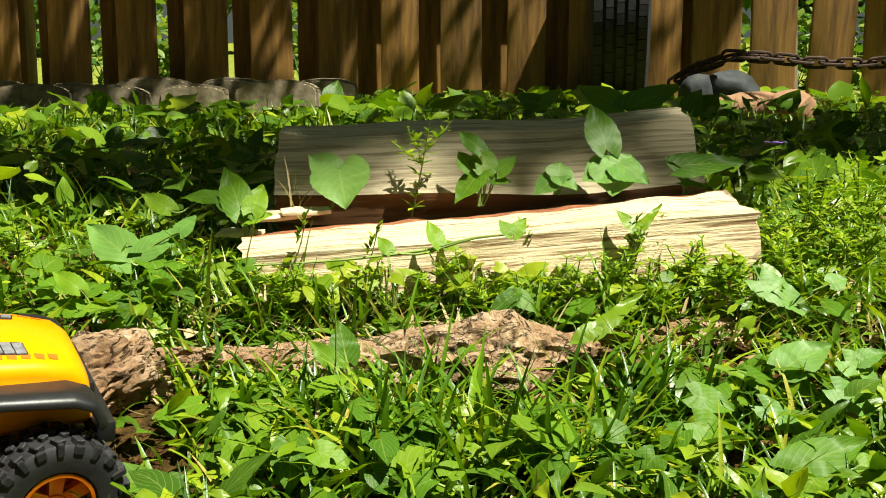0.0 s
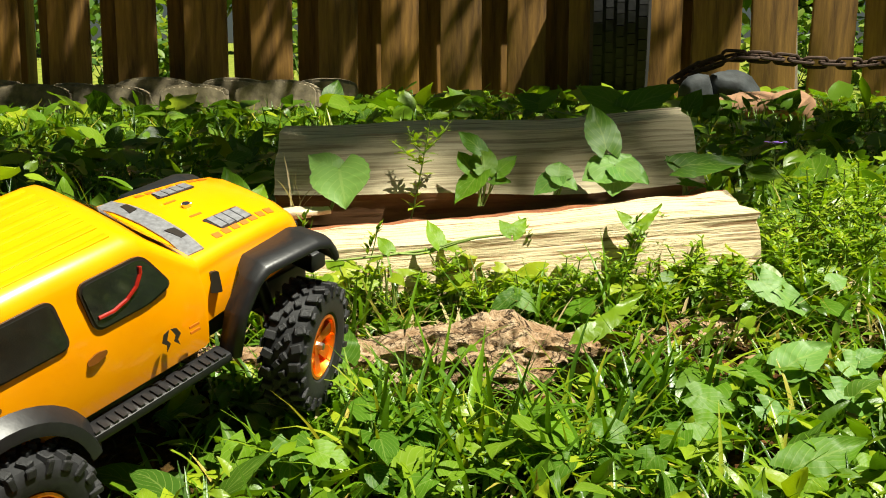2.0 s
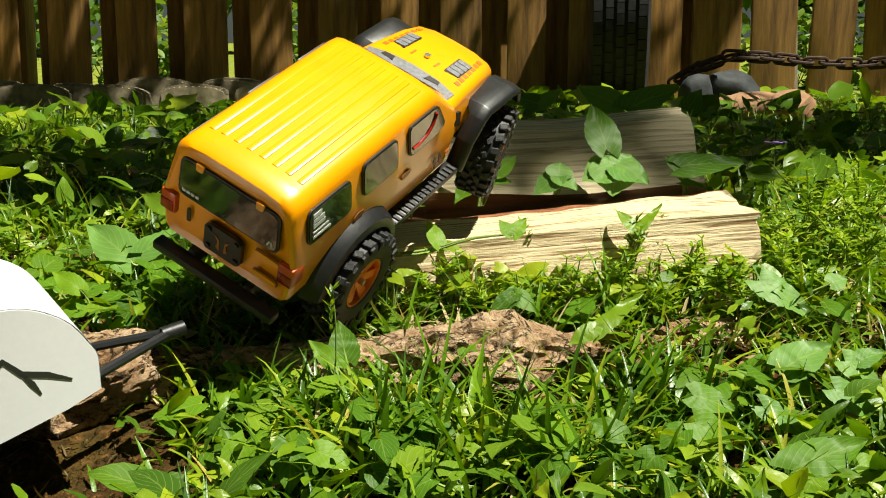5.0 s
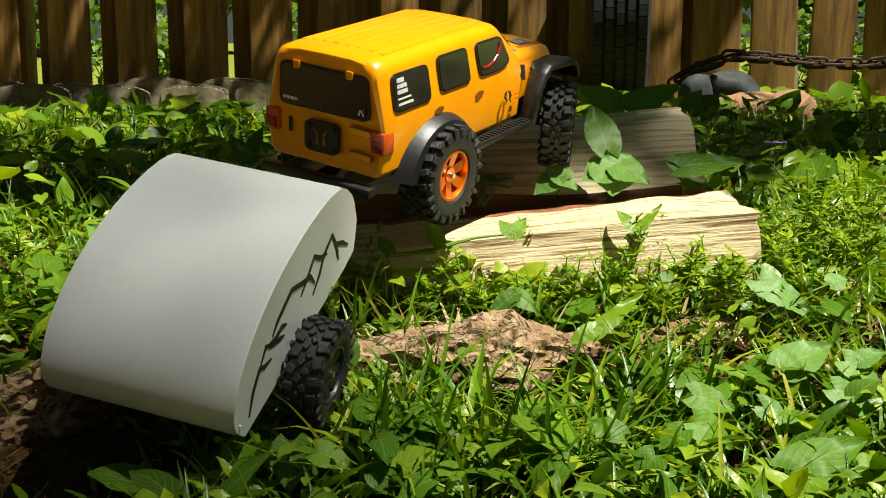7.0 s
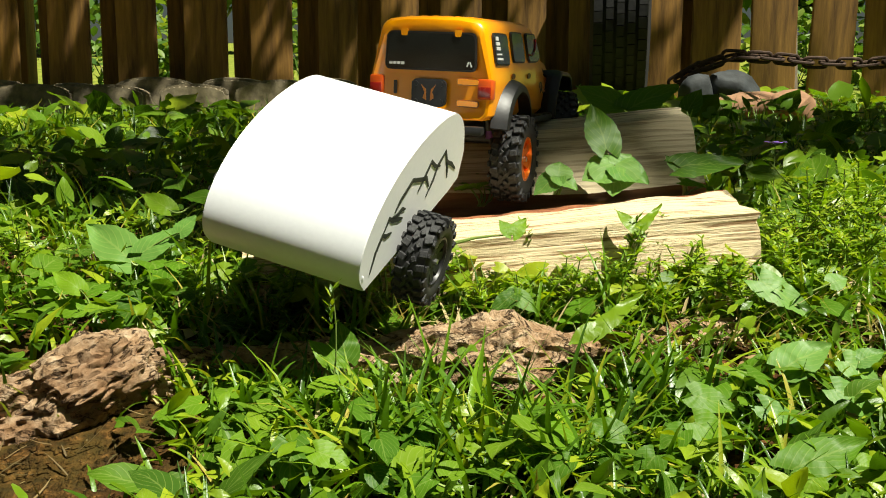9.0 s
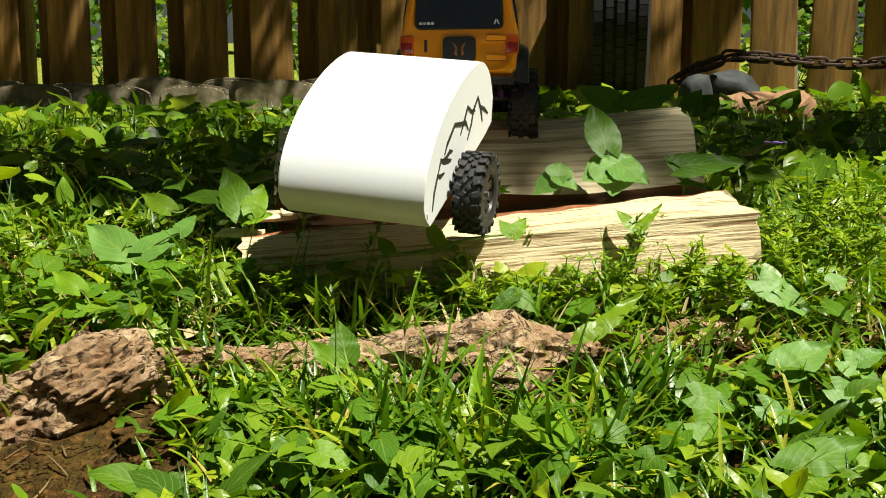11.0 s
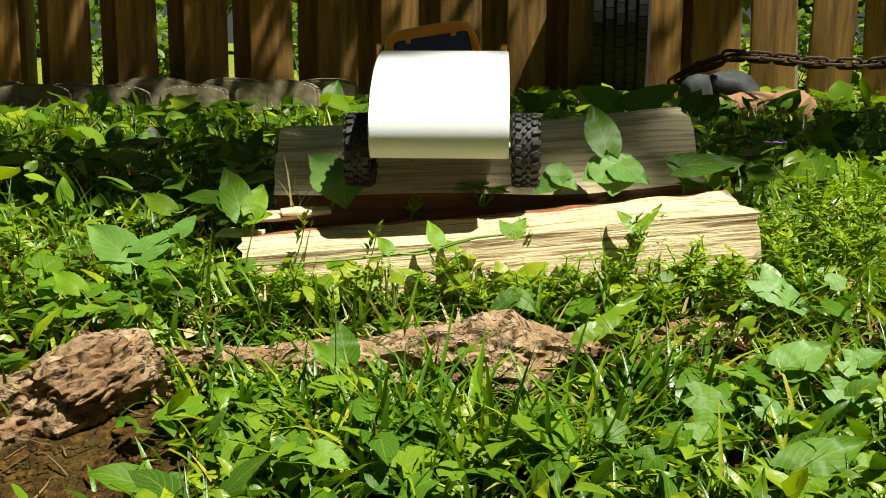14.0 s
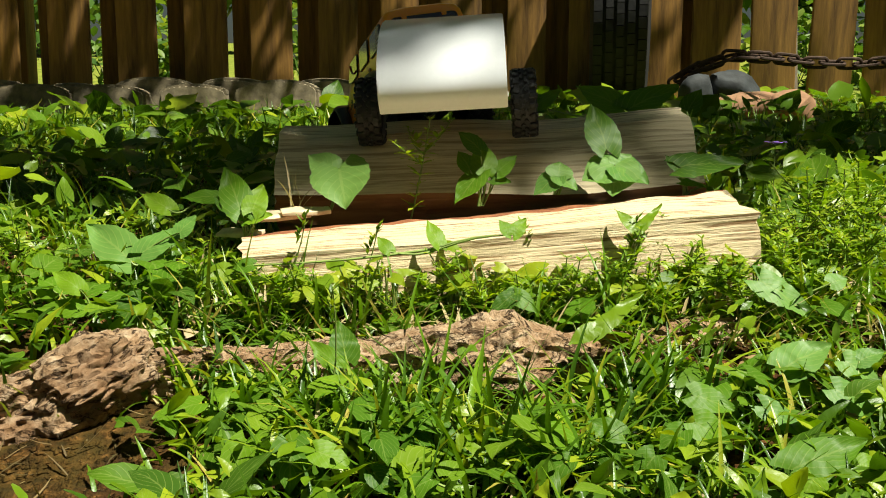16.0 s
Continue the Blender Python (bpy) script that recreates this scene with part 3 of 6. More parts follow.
def wheel(parent, name, R, W, rim_r, rim_mat, rim_label, lugs, spokes):
    """A wheel round its y axis, outside towards -y, in its own space."""
    hub = new(name)
    hub.empty_display_size = 0.01
    hub.parent = parent
    h = W / 2
    bm = bmesh.new()
    lathe_y(bm, [(rim_r, -h * 0.80), (rim_r + 0.001, -h * 0.92), (R * 0.72, -h), (R * 0.86, -h * 0.95), (R * 0.93, -h * 0.80), (R * 0.945, 0), (R * 0.93, h * 0.80), (R * 0.86, h * 0.95), (R * 0.72, h), (rim_r, h * 0.85), (rim_r - 0.001, 0), (rim_r, -h * 0.80)], 48)
    bmesh.ops.recalc_face_normals(bm, faces=bm.faces)
    part("tyre", bm, M["rubber"], hub, "black knobbly rubber tyre")

    def lug(m):
        ob = new("tread_lug", LUG)
        ob.parent = hub
        ob.matrix_basis = m

    for k in range(lugs):
        a = 2 * math.pi * k / lugs
        for j, (y, w, l, ang) in enumerate(((-0.62, 0.50, 0.115, 14), (-0.13, 0.30, 0.10, 32), (0.17, 0.30, 0.10, -32), (0.62, 0.50, 0.115, -14))):
            off = (0.5 if j in (1, 3) else 0.0) * 2 * math.pi / lugs
            m = Matrix.Rotation(a + off, 4, "Y") @ Matrix.Translation((0, y * h, R * 0.955)) @ Matrix.Rotation(radians(ang + (9 if (k + j) % 3 == 0 else -4)), 4, "Z")
            lug(m @ Matrix.Diagonal((R * l * 24 / lugs * 1.1, h * w * (1.0 if j in (0, 3) else 0.9), R * 0.105, 1)))
        for y in (-0.97, 0.97):
            m = Matrix.Rotation(a, 4, "Y") @ Matrix.Translation((0, y * h, R * 0.885))
            lug(m @ Matrix.Diagonal((R * (0.12 if k % 2 else 0.08) * 24 / lugs, h * 0.16, R * (0.13 if k % 2 else 0.2), 1)))
    bm = bmesh.new()
    lathe_y(bm, [(rim_r, -h * 0.86), (rim_r * 0.9, -h * 0.88), (rim_r * 0.86, -h * 0.7), (rim_r * 0.84, -h * 0.2), (0.002, -h * 0.1)], 36)
    for k in range(spokes):
        a = 2 * math.pi * k / spokes
        m = Matrix.Rotation(a, 4, "Y")
        vs = []
        for r, w, y in ((rim_r * 0.18, rim_r * 0.17, -h * 0.52), (rim_r * 0.88, rim_r * 0.21, -h * 0.74)):
            for sx in (-1, 1):
                vs.append(bm.verts.new(m @ Vector((sx * w, y, r))))
                vs.append(bm.verts.new(m @ Vector((sx * w, y + h * 0.35, r))))
        a0, a1, b0, b1, c0, c1, d0, d1 = vs
        for f in ((a0, b0, d0, c0), (a1, c1, d1, b1), (a0, c0, c1, a1), (b0, b1, d1, d0), (a0, a1, b1, b0), (c0, d0, d1, c1)):
            bm.faces.new(f)
    rod(bm, (0, -h * 0.62, 0), (0, -h * 0.2, 0), rim_r * 0.30, 18)
    bmesh.ops.recalc_face_normals(bm, faces=bm.faces)
    part("rim", bm, rim_mat, hub, rim_label)
    bm = bmesh.new()
    rod(bm, (0, -h * 0.86, 0), (0, -h * 0.5, 0), rim_r * 0.12, 6)
    part("axle_nut", bm, M["steel"], hub, "bright steel nut")
    return hub


def arch(parent, name, cx, cz, r0, r1, y0, y1, a0, a1, label=""):
    """A fender flare: an arched lip round a wheel, on one side."""
    bm = bmesh.new()
    n = 18
    rings = []
    for i in range(n + 1):
        a = radians(a0 + (a1 - a0) * i / n)
        cs, sn = math.cos(a), math.sin(a)
        ring = []
        for r, y in ((r1 + 0.003, y0), (r1 + 0.001, y0 + (y1 - y0) * 0.6), (r1 - 0.001, y1 - (y1 - y0) * 0.08), (r1 - 0.004, y1), (r1 - 0.0055, y1), (r0, y0 + (y1 - y0) * 0.5), (r0, y0)):
            ring.append(bm.verts.new((cx + r * cs, y, cz + r * sn)))
        rings.append(ring)
    m = len(rings[0])
    for p, q in zip(rings, rings[1:]):
        for k in range(m):
            bm.faces.new((p[k], p[(k + 1) % m], q[(k + 1) % m], q[k]))
    bm.faces.new(rings[0][::-1])
    bm.faces.new(rings[-1])
    bmesh.ops.recalc_face_normals(bm, faces=bm.faces)
    return part(name, bm, M["black_trim"], parent, label)


def toy_truck():
    ob = thing("toy_truck", "yellow radio-controlled model off-road truck with orange rims", "toy car")
    # shell: cabin and hood
    bm = bmesh.new()
    loft(bm, [(-0.0455, 0.0165, 0.0600, 0.031, 0.0335, 0.026, 0.006, 0.036, 0.0005), (-0.0475, 0.0140, 0.0655, 0.034, 0.0360, 0.0300, 0.008, 0.036, 0.0010),
              (-0.0465, 0.0130, 0.0690, 0.0355, 0.0374, 0.0320, 0.009, 0.036, 0.0012), (-0.0440, 0.0130, 0.0706, 0.036, 0.0378, 0.0330, 0.009, 0.036, 0.0012),
              (-0.036, 0.0130, 0.0712, 0.036, 0.0378, 0.0330, 0.009, 0.036, 0.0012), (0.030, 0.0130, 0.0722, 0.036, 0.0378, 0.0330, 0.009, 0.036, 0.0012),
              (0.062, 0.0130, 0.0722, 0.036, 0.0378, 0.0330, 0.009, 0.036, 0.0012), (0.0665, 0.0130, 0.0712, 0.036, 0.0378, 0.0328, 0.008, 0.036, 0.0010),
              (0.0690, 0.0130, 0.0695, 0.036, 0.0378, 0.0325, 0.007, 0.036, 0.0010), (0.0870, 0.0130, 0.0530, 0.036, 0.0375, 0.0340, 0.005, 0.036, 0.0010), (0.0895, 0.0130, 0.0515, 0.035, 0.0365, 0.0335, 0.005, 0.036, 0.0012)])
    cabin = part("cabin", bm, M["yellow"], ob, "glossy yellow cabin shell")
    bm = bmesh.new()
    loft(bm, [(0.088, 0.020, 0.0508, 0.033, 0.0345, 0.0325, 0.005, 0.040, 0.0024), (0.105, 0.020, 0.0500, 0.031, 0.0320, 0.0305, 0.005, 0.040, 0.0026),
              (0.130, 0.020, 0.0478, 0.028, 0.0292, 0.0280, 0.005, 0.038, 0.0026), (0.143, 0.020, 0.0455, 0.0262, 0.0272, 0.0262, 0.006, 0.036, 0.0022),
              (0.1475, 0.020, 0.0425, 0.0252, 0.026, 0.0250, 0.007, 0.034, 0.0016), (0.150, 0.020, 0.0380, 0.0245, 0.0250, 0.0238, 0.007, 0.031, 0.0010), (0.151, 0.020, 0.030, 0.024, 0.0243, 0.023, 0.004, 0.026, 0.0002)])
    hood = part("hood", bm, M["yellow"], ob, "glossy yellow hood with decals")
    # roof ribs
    for y in (-0.0240, -0.0175, -0.0105, -0.0035, 0.0035, 0.0105, 0.0175, 0.0240):
        bm = bmesh.new()
        crest = 0.0722 + (0.0012 - 0.00024 * abs(y) / 0.0165 if abs(y) < 0.0165 else 0.00096 * (0.024 - abs(y)) / 0.0075) + 0.0004
        box(bm, -0.033, 0.060, y - 0.0016, y + 0.0016, 0.0690, crest, 0.0004)
        for v in bm.verts:
            v.co.z -= 0.0010 * max(0.0, (0.030 - v.co.x) / 0.066)
        part("roof_rib", bm, M["yellow"], cabin)
    # windows
    for pts in ([(-0.0376, 0.0458), (-0.0066, 0.0458), (-0.0080, 0.0630), (-0.0376, 0.0630)], [(0.0040, 0.0474), (0.0318, 0.0474), (0.0292, 0.0648), (0.0026, 0.0648)],
                [(0.0430, 0.0478), (0.0640, 0.0478), (0.0745, 0.0508), (0.0648, 0.0650), (0.0402, 0.0650)]):
        grown = rounded([(x + (0.0009 if x > sum(p[0] for p in pts) / len(pts) else -0.0009), z + (0.0009 if z > 0.055 else -0.0009)) for x, z in pts], 0.004)
        flank(ob, "window_edge", grown, M["decal_black"], -0.0006, 0.0010)
        panes = flank(ob, "side_window", rounded(pts, 0.0035), M["window"], 0.0, 0.0008, "dark tinted side window")
        if pts[0][0] > 0.04:
            for pane, s in zip(panes, (-1, 1)):
                bm = bmesh.new()
                curve = [(0.0440, 0.0520), (0.0500, 0.0518), (0.0560, 0.0534), (0.0605, 0.0562), (0.0630, 0.0600), (0.0635, 0.0625)]
                for (xa, za), (xb, zb) in zip(curve, curve[1:]):
                    rod(bm, (xa, s * (0.0371 - 0.13 * (za - 0.048)), za), (xb, s * (0.0371 - 0.13 * (zb - 0.048)), zb), 0.0008, 8)
                part("wire", bm, M["lamp_red"], pane, "red wire showing in the window")
    # stickers on the rear side window
    for k, (w, hgt) in enumerate(((0.006, 0.0022), (0.008, 0.0020), (0.0085, 0.0020), (0.011, 0.0009), (0.0125, 0.0012))):
        z = 0.0595 - 0.0028 * k
        flank(ob, "sticker_bar", [(-0.0355, z), (-0.0355 + w, z), (-0.0355 + w, z + hgt), (-0.0355, z + hgt)], M["decal_white"], 0.0009, 0.0002)

    # door parts
    for x in (-0.004, 0.036):
        flank(ob, "door_handle", rounded([(x, 0.0372), (x + 0.0035, 0.0366), (x + 0.0080, 0.0380), (x + 0.0085, 0.0396), (x + 0.0045, 0.0404), (x + 0.0005, 0.0390)], 0.0012), M["handle"], 0.0000, 0.0005, "dark brown door handle")
    for x, f in ((0.0665, 1), (0.0715, -1)):
        zig = [(x, 0.0268), (x + 0.0022, 0.0292), (x + 0.0010, 0.0312), (x + 0.0026, 0.0345), (x + 0.0002, 0.0338), (x - 0.0012, 0.0310), (x + 0.0006, 0.0292)]
        flank(ob, "door_decal", [(p if f > 0 else 2 * x - p + 0.001, q) for p, q in zig], M["decal_black"], 0.0005, 0.0003, "black two-stroke emblem")
    for k in range(2):
        flank(ob, "fender_bar", [(0.0780, 0.0300 - k * 0.0022), (0.0825, 0.0300 - k * 0.0022), (0.0825, 0.0310 - k * 0.0022), (0.0780, 0.0310 - k * 0.0022)], M["decal_red"], 0.0, 0.0004)
    flank(ob, "vent", rounded([(0.0930, 0.0355), (0.0985, 0.0335), (0.0985, 0.0425), (0.0950, 0.0435)], 0.001), M["decal_black"], -0.0062, 0.0024)
    # rear face
    rear = Matrix(((0, 0, -1, -0.0472), (-1, 0, 0, 0), (0, 1, 0, 0), (0, 0, 0, 1)))

    def back(name, pts, material, depth, label="", out=0.0, r=0.002):
        bm = bmesh.new()
        prism(bm, rounded(pts, r), rear @ Matrix.Translation((0, 0, out)), depth)
        bmesh.ops.recalc_face_normals(bm, faces=bm.faces)
        return part(name, bm, material, ob, label)

    tilt = [(-0.0272, 0.0418), (0.0272, 0.0418), (0.0262, 0.0622), (-0.0262, 0.0622)]
    back("rear_window_edge", [(x * 1.045, 0.052 + (z - 0.052) * 1.10) for x, z in tilt], M["decal_black"], 0.0011, "", -0.0004, 0.004)
    back("rear_window", tilt, M["window"], 0.0010, "dark tinted rear window", 0.0, 0.0035)
    for s in (-1, 1):
        back("window_clip", [(s * 0.0165 - 0.0018, 0.0605), (s * 0.0165 + 0.0018, 0.0605), (s * 0.0165 + 0.0022, 0.0645), (s * 0.0165 - 0.0022, 0.0645)], M["yellow"], 0.0012, "", 0.0004, 0.0008)
    for k in range(4):
        back("window_bar", [(-0.0255 + k * 0.0025, 0.0438), (-0.0236 + k * 0.0025, 0.0438), (-0.0236 + k * 0.0025, 0.0454), (-0.0255 + k * 0.0025, 0.0454)], M["decal_white"], 0.0003, "", 0.0010, 0.0003)
    for s in (-1, 1):
        back("window_emblem", [(0.0238 + s * 0.0010, 0.0436), (0.0238 + s * 0.0019, 0.0436), (0.0238 + s * 0.0006, 0.0468), (0.0238 + s * 0.0001, 0.0462)], M["decal_white"], 0.0003, "", 0.0010, 0.0002)
    pl = back("spare_mount", [(-0.0105, 0.0217), (-0.0082, 0.0200), (0.0082, 0.0200), (0.0105, 0.0217), (0.0105, 0.0343), (0.0082, 0.0360), (-0.0082, 0.0360), (-0.0105, 0.0343)], M["black_trim"], 0.0026, "black eight-cornered tailgate plate")
    for sx in (-1, 1):
        for z in (0.0228, 0.0332):
            bm = bmesh.new()
            rod(bm, (-0.0496, sx * 0.0078, z), (-0.0508, sx * 0.0078, z), 0.0015, 10)
            part("bolt", bm, M["black_trim"], pl)
        bm = bmesh.new()
        prism(bm, [(sx * 0.0012, 0.0235), (sx * 0.0034, 0.0250), (sx * 0.0023, 0.0284), (sx * 0.0046, 0.0328), (sx * 0.0016, 0.0300)], rear @ Matrix.Translation((0, 0, 0.0026)), 0.0004)
        bmesh.ops.recalc_face_normals(bm, faces=bm.faces)
        part("emblem", bm, M["trim_line"], pl)
    for z in (0.0205, 0.0330):
        hg = back("hinge", [(0.0165, z), (0.0305, z), (0.0305, z + 0.0038), (0.0190, z + 0.0045), (0.0165, z + 0.0042)], M["trim_line"], 0.0005, "amber-edged moulded hinge")
        bm = bmesh.new()
        prism(bm, rounded([(0.0172, z + 0.0006), (0.0298, z + 0.0006), (0.0298, z + 0.0033), (0.0190, z + 0.0038), (0.0172, z + 0.0036)], 0.0008), rear @ Matrix.Translation((0, 0, 0.0005)), 0.0009)
        bmesh.ops.recalc_face_normals(bm, faces=bm.faces)
        part("hinge_face", bm, M["yellow"], hg)
    back("tailgate_handle", [(-0.0225, 0.0265), (-0.0205, 0.0265), (-0.0205, 0.0345), (-0.0225, 0.0345)], M["decal_black"], 0.0006, "dark slot handle", 0, 0.0009)
    for s in (-1, 1):
        bm = bmesh.new()
        y0, y1 = (0.0292, 0.0379) if s > 0 else (-0.0379, -0.0292)
        box(bm, -0.0483, -0.0390, y0, y1, 0.0252, 0.0372, 0.0012)
        lamp = part("tail_lamp", bm, M["lamp_orange"], ob, "orange and red tail lamp")
        bm = bmesh.new()
        ym = 0.0338 * s
        box(bm, -0.0488, -0.0480, ym - 0.0036, ym + 0.0036, 0.0266, 0.0326, 0.0003)
        part("lens", bm, M["lamp_red"], lamp, "dark red lens")
    # flares
    for s in (-1, 1):
        arch(ob, "rear_flare", 0.0, 0.001, 0.0292, 0.0338, s * 0.0345, s * 0.0446, 8, 168, "matt black rear fender flare")
        bm = bmesh.new()
        prof = [(0.0925, 0.010), (0.0975, 0.027), (0.1060, 0.0385), (0.1130, 0.0425), (0.1410, 0.0412), (0.1490, 0.0382), (0.1525, 0.0325), (0.1540, 0.0280)]
        rings = []
        for i, (x, z) in enumerate(prof):
            a, b = prof[max(0, i - 1)], prof[min(len(prof) - 1, i + 1)]
            t = Vector((b[0] - a[0], b[1] - a[1])).normalized()
            nx, nz = t.y, -t.x
            inner = 0.0262 if i > 2 else 0.0345
            ring = []
            for d, y in ((0.0010, inner), (0.0, 0.039), (0.0008, 0.0432), (0.0026, 0.0448), (0.0046, 0.0444), (0.0040, 0.039), (0.0035, inner)):
                ring.append(bm.verts.new((x + nx * d, s * y, z + nz * d)))
            rings.append(ring)
        for p, q in zip(rings, rings[1:]):
            for k in range(7):
                bm.faces.new((p[k], p[(k + 1) % 7], q[(k + 1) % 7], q[k]))
        bm.faces.new(rings[0])
        bm.faces.new(rings[-1])
        bmesh.ops.recalc_face_normals(bm, faces=bm.faces)
        bmesh.ops.bevel(bm, geom=list(bm.edges), offset=0.0006, segments=1, affect="EDGES")
        part("front_flare", bm, M["black_trim"], ob, "matt black front fender flare")
        bm = bmesh.new()
        box(bm, 0.030, 0.0935, min(s * 0.0345, s * 0.0430), max(s * 0.0345, s * 0.0430), 0.0085, 0.0125, 0.001)
        for k in range(16):
            x = 0.032 + k * 0.0038
            box(bm, x, x + 0.0018, min(s * 0.0375, s * 0.0425), max(s * 0.0375, s * 0.0425), 0.0124, 0.0134)
        part("side_step", bm, M["black_trim"], ob, "ribbed black side step")
    # hood details
    tops = [(0.088, 0.0508, 0.0325), (0.105, 0.0500, 0.0305), (0.130, 0.0478, 0.0280), (0.143, 0.0455, 0.0262), (0.150, 0.038, 0.0238)]

    def hood_z(x, y):
        """Height of the hood's skin."""
        zt, w = lerp_rows(tops, x)
        y = abs(y)
        if y < w * 0.5:
            return zt + 0.0026 - 0.00052 * y / (w * 0.5)
        return zt + 0.0021 * max(0.0, (w - 0.005 - y) / (w * 0.5 - 0.005))

    up = lambda x: hood_z(x, 0)

    def on_hood(name, pts, material, label="", proud=0.0003, parent=None):
        bm = bmesh.new()
        n = len(pts)
        hi = [bm.verts.new((x, y, hood_z(x, y) + proud)) for x, y in pts]
        lo = [bm.verts.new((x, y, hood_z(x, y) - 0.001)) for x, y in pts]
        bm.faces.new(hi)
        bm.faces.new(lo[::-1])
        for i in range(n):
            bm.faces.new((hi[i], lo[i], lo[(i + 1) % n], hi[(i + 1) % n]))
        bmesh.ops.recalc_face_normals(bm, faces=bm.faces)
        return part(name, bm, material, parent or hood, label)

    for s in (-1, 1):
        edge = rounded([(0.1090, s * 0.0128), (0.1272, s * 0.0120), (0.1285, s * 0.0205), (0.1120, s * 0.0213)], 0.0012)
        vent = on_hood("hood_vent", edge, M["decal_black"], "grey louvred hood vent", 0.0003)
        for k in range(4):
            x0 = 0.1108 + k * 0.0041
            on_hood("louvre", [(x0 + 0.0001, s * 0.0134), (x0 + 0.0037, s * 0.0130), (x0 + 0.0048, s * 0.0200), (x0 + 0.0012, s * 0.0206)], M["decal_grey"], "", 0.0006, vent)
        for k in range(7):
            x = 0.1370 - k * 0.0049
            zt, w = lerp_rows(tops, x)
            yo = w - 0.0055
            on_hood("hood_bar", [(x - 0.0018, s * (yo - 0.0030)), (x + 0.0018, s * (yo - 0.0030)), (x + 0.0016, s * yo), (x - 0.0016, s * yo)], M["decal_red"], "", 0.0002)
        on_hood("hood_slot", [(0.1080, s * 0.0070), (0.1135, s * 0.0070), (0.1135, s * 0.0082), (0.1080, s * 0.0082)], M["decal_red"], "", 0.0002)
    bm = bmesh.new()
    rod(bm, (0.1125, 0, up(0.1125) - 0.001), (0.1125, 0, up(0.1125) + 0.0016), 0.0016, 12)
    rod(bm, (0.1110, 0.001, up(0.1125) + 0.0010), (0.1145, -0.001, up(0.1125) + 0.0010), 0.0005, 6)
    part("hood_pin", bm, M["steel"], hood, "bright steel hood pin")
    bm = bmesh.new()
    cols = []
    for k in range(17):
        y = -0.0272 + 0.0034 * k
        x0 = 0.0906 - 0.0016 * (abs(y) / 0.0272) ** 2
        x1 = 0.0992 - 0.0016 * (abs(y) / 0.0272) ** 2
        z0, z1 = hood_z(0.0925, y) + 0.0006, hood_z(x1, y) + 0.0005
        cols.append([bm.verts.new(c) for c in ((x0, y, z0), (x1, y, z1), (x1, y, z1 - 0.0012), (x0, y, z0 - 0.0012))])
    for a, b in zip(cols, cols[1:]):
        for k in range(4):
            bm.faces.new((a[k], a[(k + 1) % 4], b[(k + 1) % 4], b[k]))
    bm.faces.new(cols[0])
    bm.faces.new(cols[-1])
    bmesh.ops.recalc_face_normals(bm, faces=bm.faces)
    cowl = part("cowl_panel", bm, M["decal_grey"], hood, "grey printed cowl strip")
    for s in (-1, 1):
        on_hood("wiper_print", [(0.0935, s * 0.010), (0.0975, s * 0.011), (0.0978, s * 0.0175), (0.095, s * 0.018)], M["decal_black"], "", 0.0009, cowl)
    bm = bmesh.new()
    prism(bm, rounded([(-0.030, -0.0105), (0.030, -0.0105), (0.0275, 0.0085), (-0.0275, 0.0085)], 0.003), Matrix(((0, 0.72, 0.694, 0.0785), (1, 0, 0, 0), (0, -0.694 * -1, 0.72, 0.0618), (0, 0, 0, 1))) @ Matrix.Rotation(radians(0), 4, "X"), 0.0008)
    for v in bm.verts:
        v.co.x = 0.0785 + (0.0618 - v.co.z) * 1.09 + 0.0006
    bmesh.ops.recalc_face_normals(bm, faces=bm.faces)
    part("windscreen", bm, M["window"], ob, "dark tinted windscreen")
    bm = bmesh.new()
    box(bm, 0.1500, 0.1525, -0.021, 0.021, 0.019, 0.036, 0.001)
    grille = part("grille", bm, M["black_trim"], ob, "black slotted grille")
    # bumpers, chassis
    bm = bmesh.new()
    box(bm, -0.0560, -0.0490, -0.035, 0.035, 0.0050, 0.0100, 0.0012)
    part("rear_bumper", bm, M["black_trim"], ob, "black rear bumper")
    bm = bmesh.new()
    box(bm, 0.1500, 0.1590, -0.030, 0.030, 0.0140, 0.0230, 0.0015)
    part("front_bumper", bm, M["black_trim"], ob, "black front bumper")
    bm = bmesh.new()
    for s in (-1, 1):
        box(bm, -0.050, 0.158, s * 0.0165 - 0.002, s * 0.0165 + 0.002, 0.003, 0.0125, 0.0008)
    box(bm, 0.040, 0.088, -0.018, 0.018, -0.004, 0.013, 0.002)
    part("chassis", bm, M["black_trim"], ob, "black ladder chassis and gearbox")
    for x in (0.0, 0.1337):
        bm = bmesh.new()
        rod(bm, (x, -0.033, 0), (x, 0.033, 0), 0.0036, 12)
        bmesh.ops.create_uvsphere(bm, u_segments=12, v_segments=8, radius=0.008, matrix=Matrix.Translation((x, 0.006, 0)))
        part("axle", bm, M["black_trim"], ob, "black axle with differential")
        for s in (-1, 1):
            bm = bmesh.new()
            rod(bm, (x - 0.004, s * 0.026, 0.002), (x - 0.010 if x < 0.05 else x - 0.008, s * 0.021, 0.030), 0.0028, 10)
            sh = part("shock", bm, M["black_trim"], ob, "small coil-over shock")
            bm = bmesh.new()
            rod(bm, (x - 0.0040, s * 0.0265, 0.0), (x - 0.0044, s * 0.0262, 0.005), 0.0034, 10)
            part("shock_cap", bm, M["anodised"], sh, "purple anodised cap")
    wheels = []
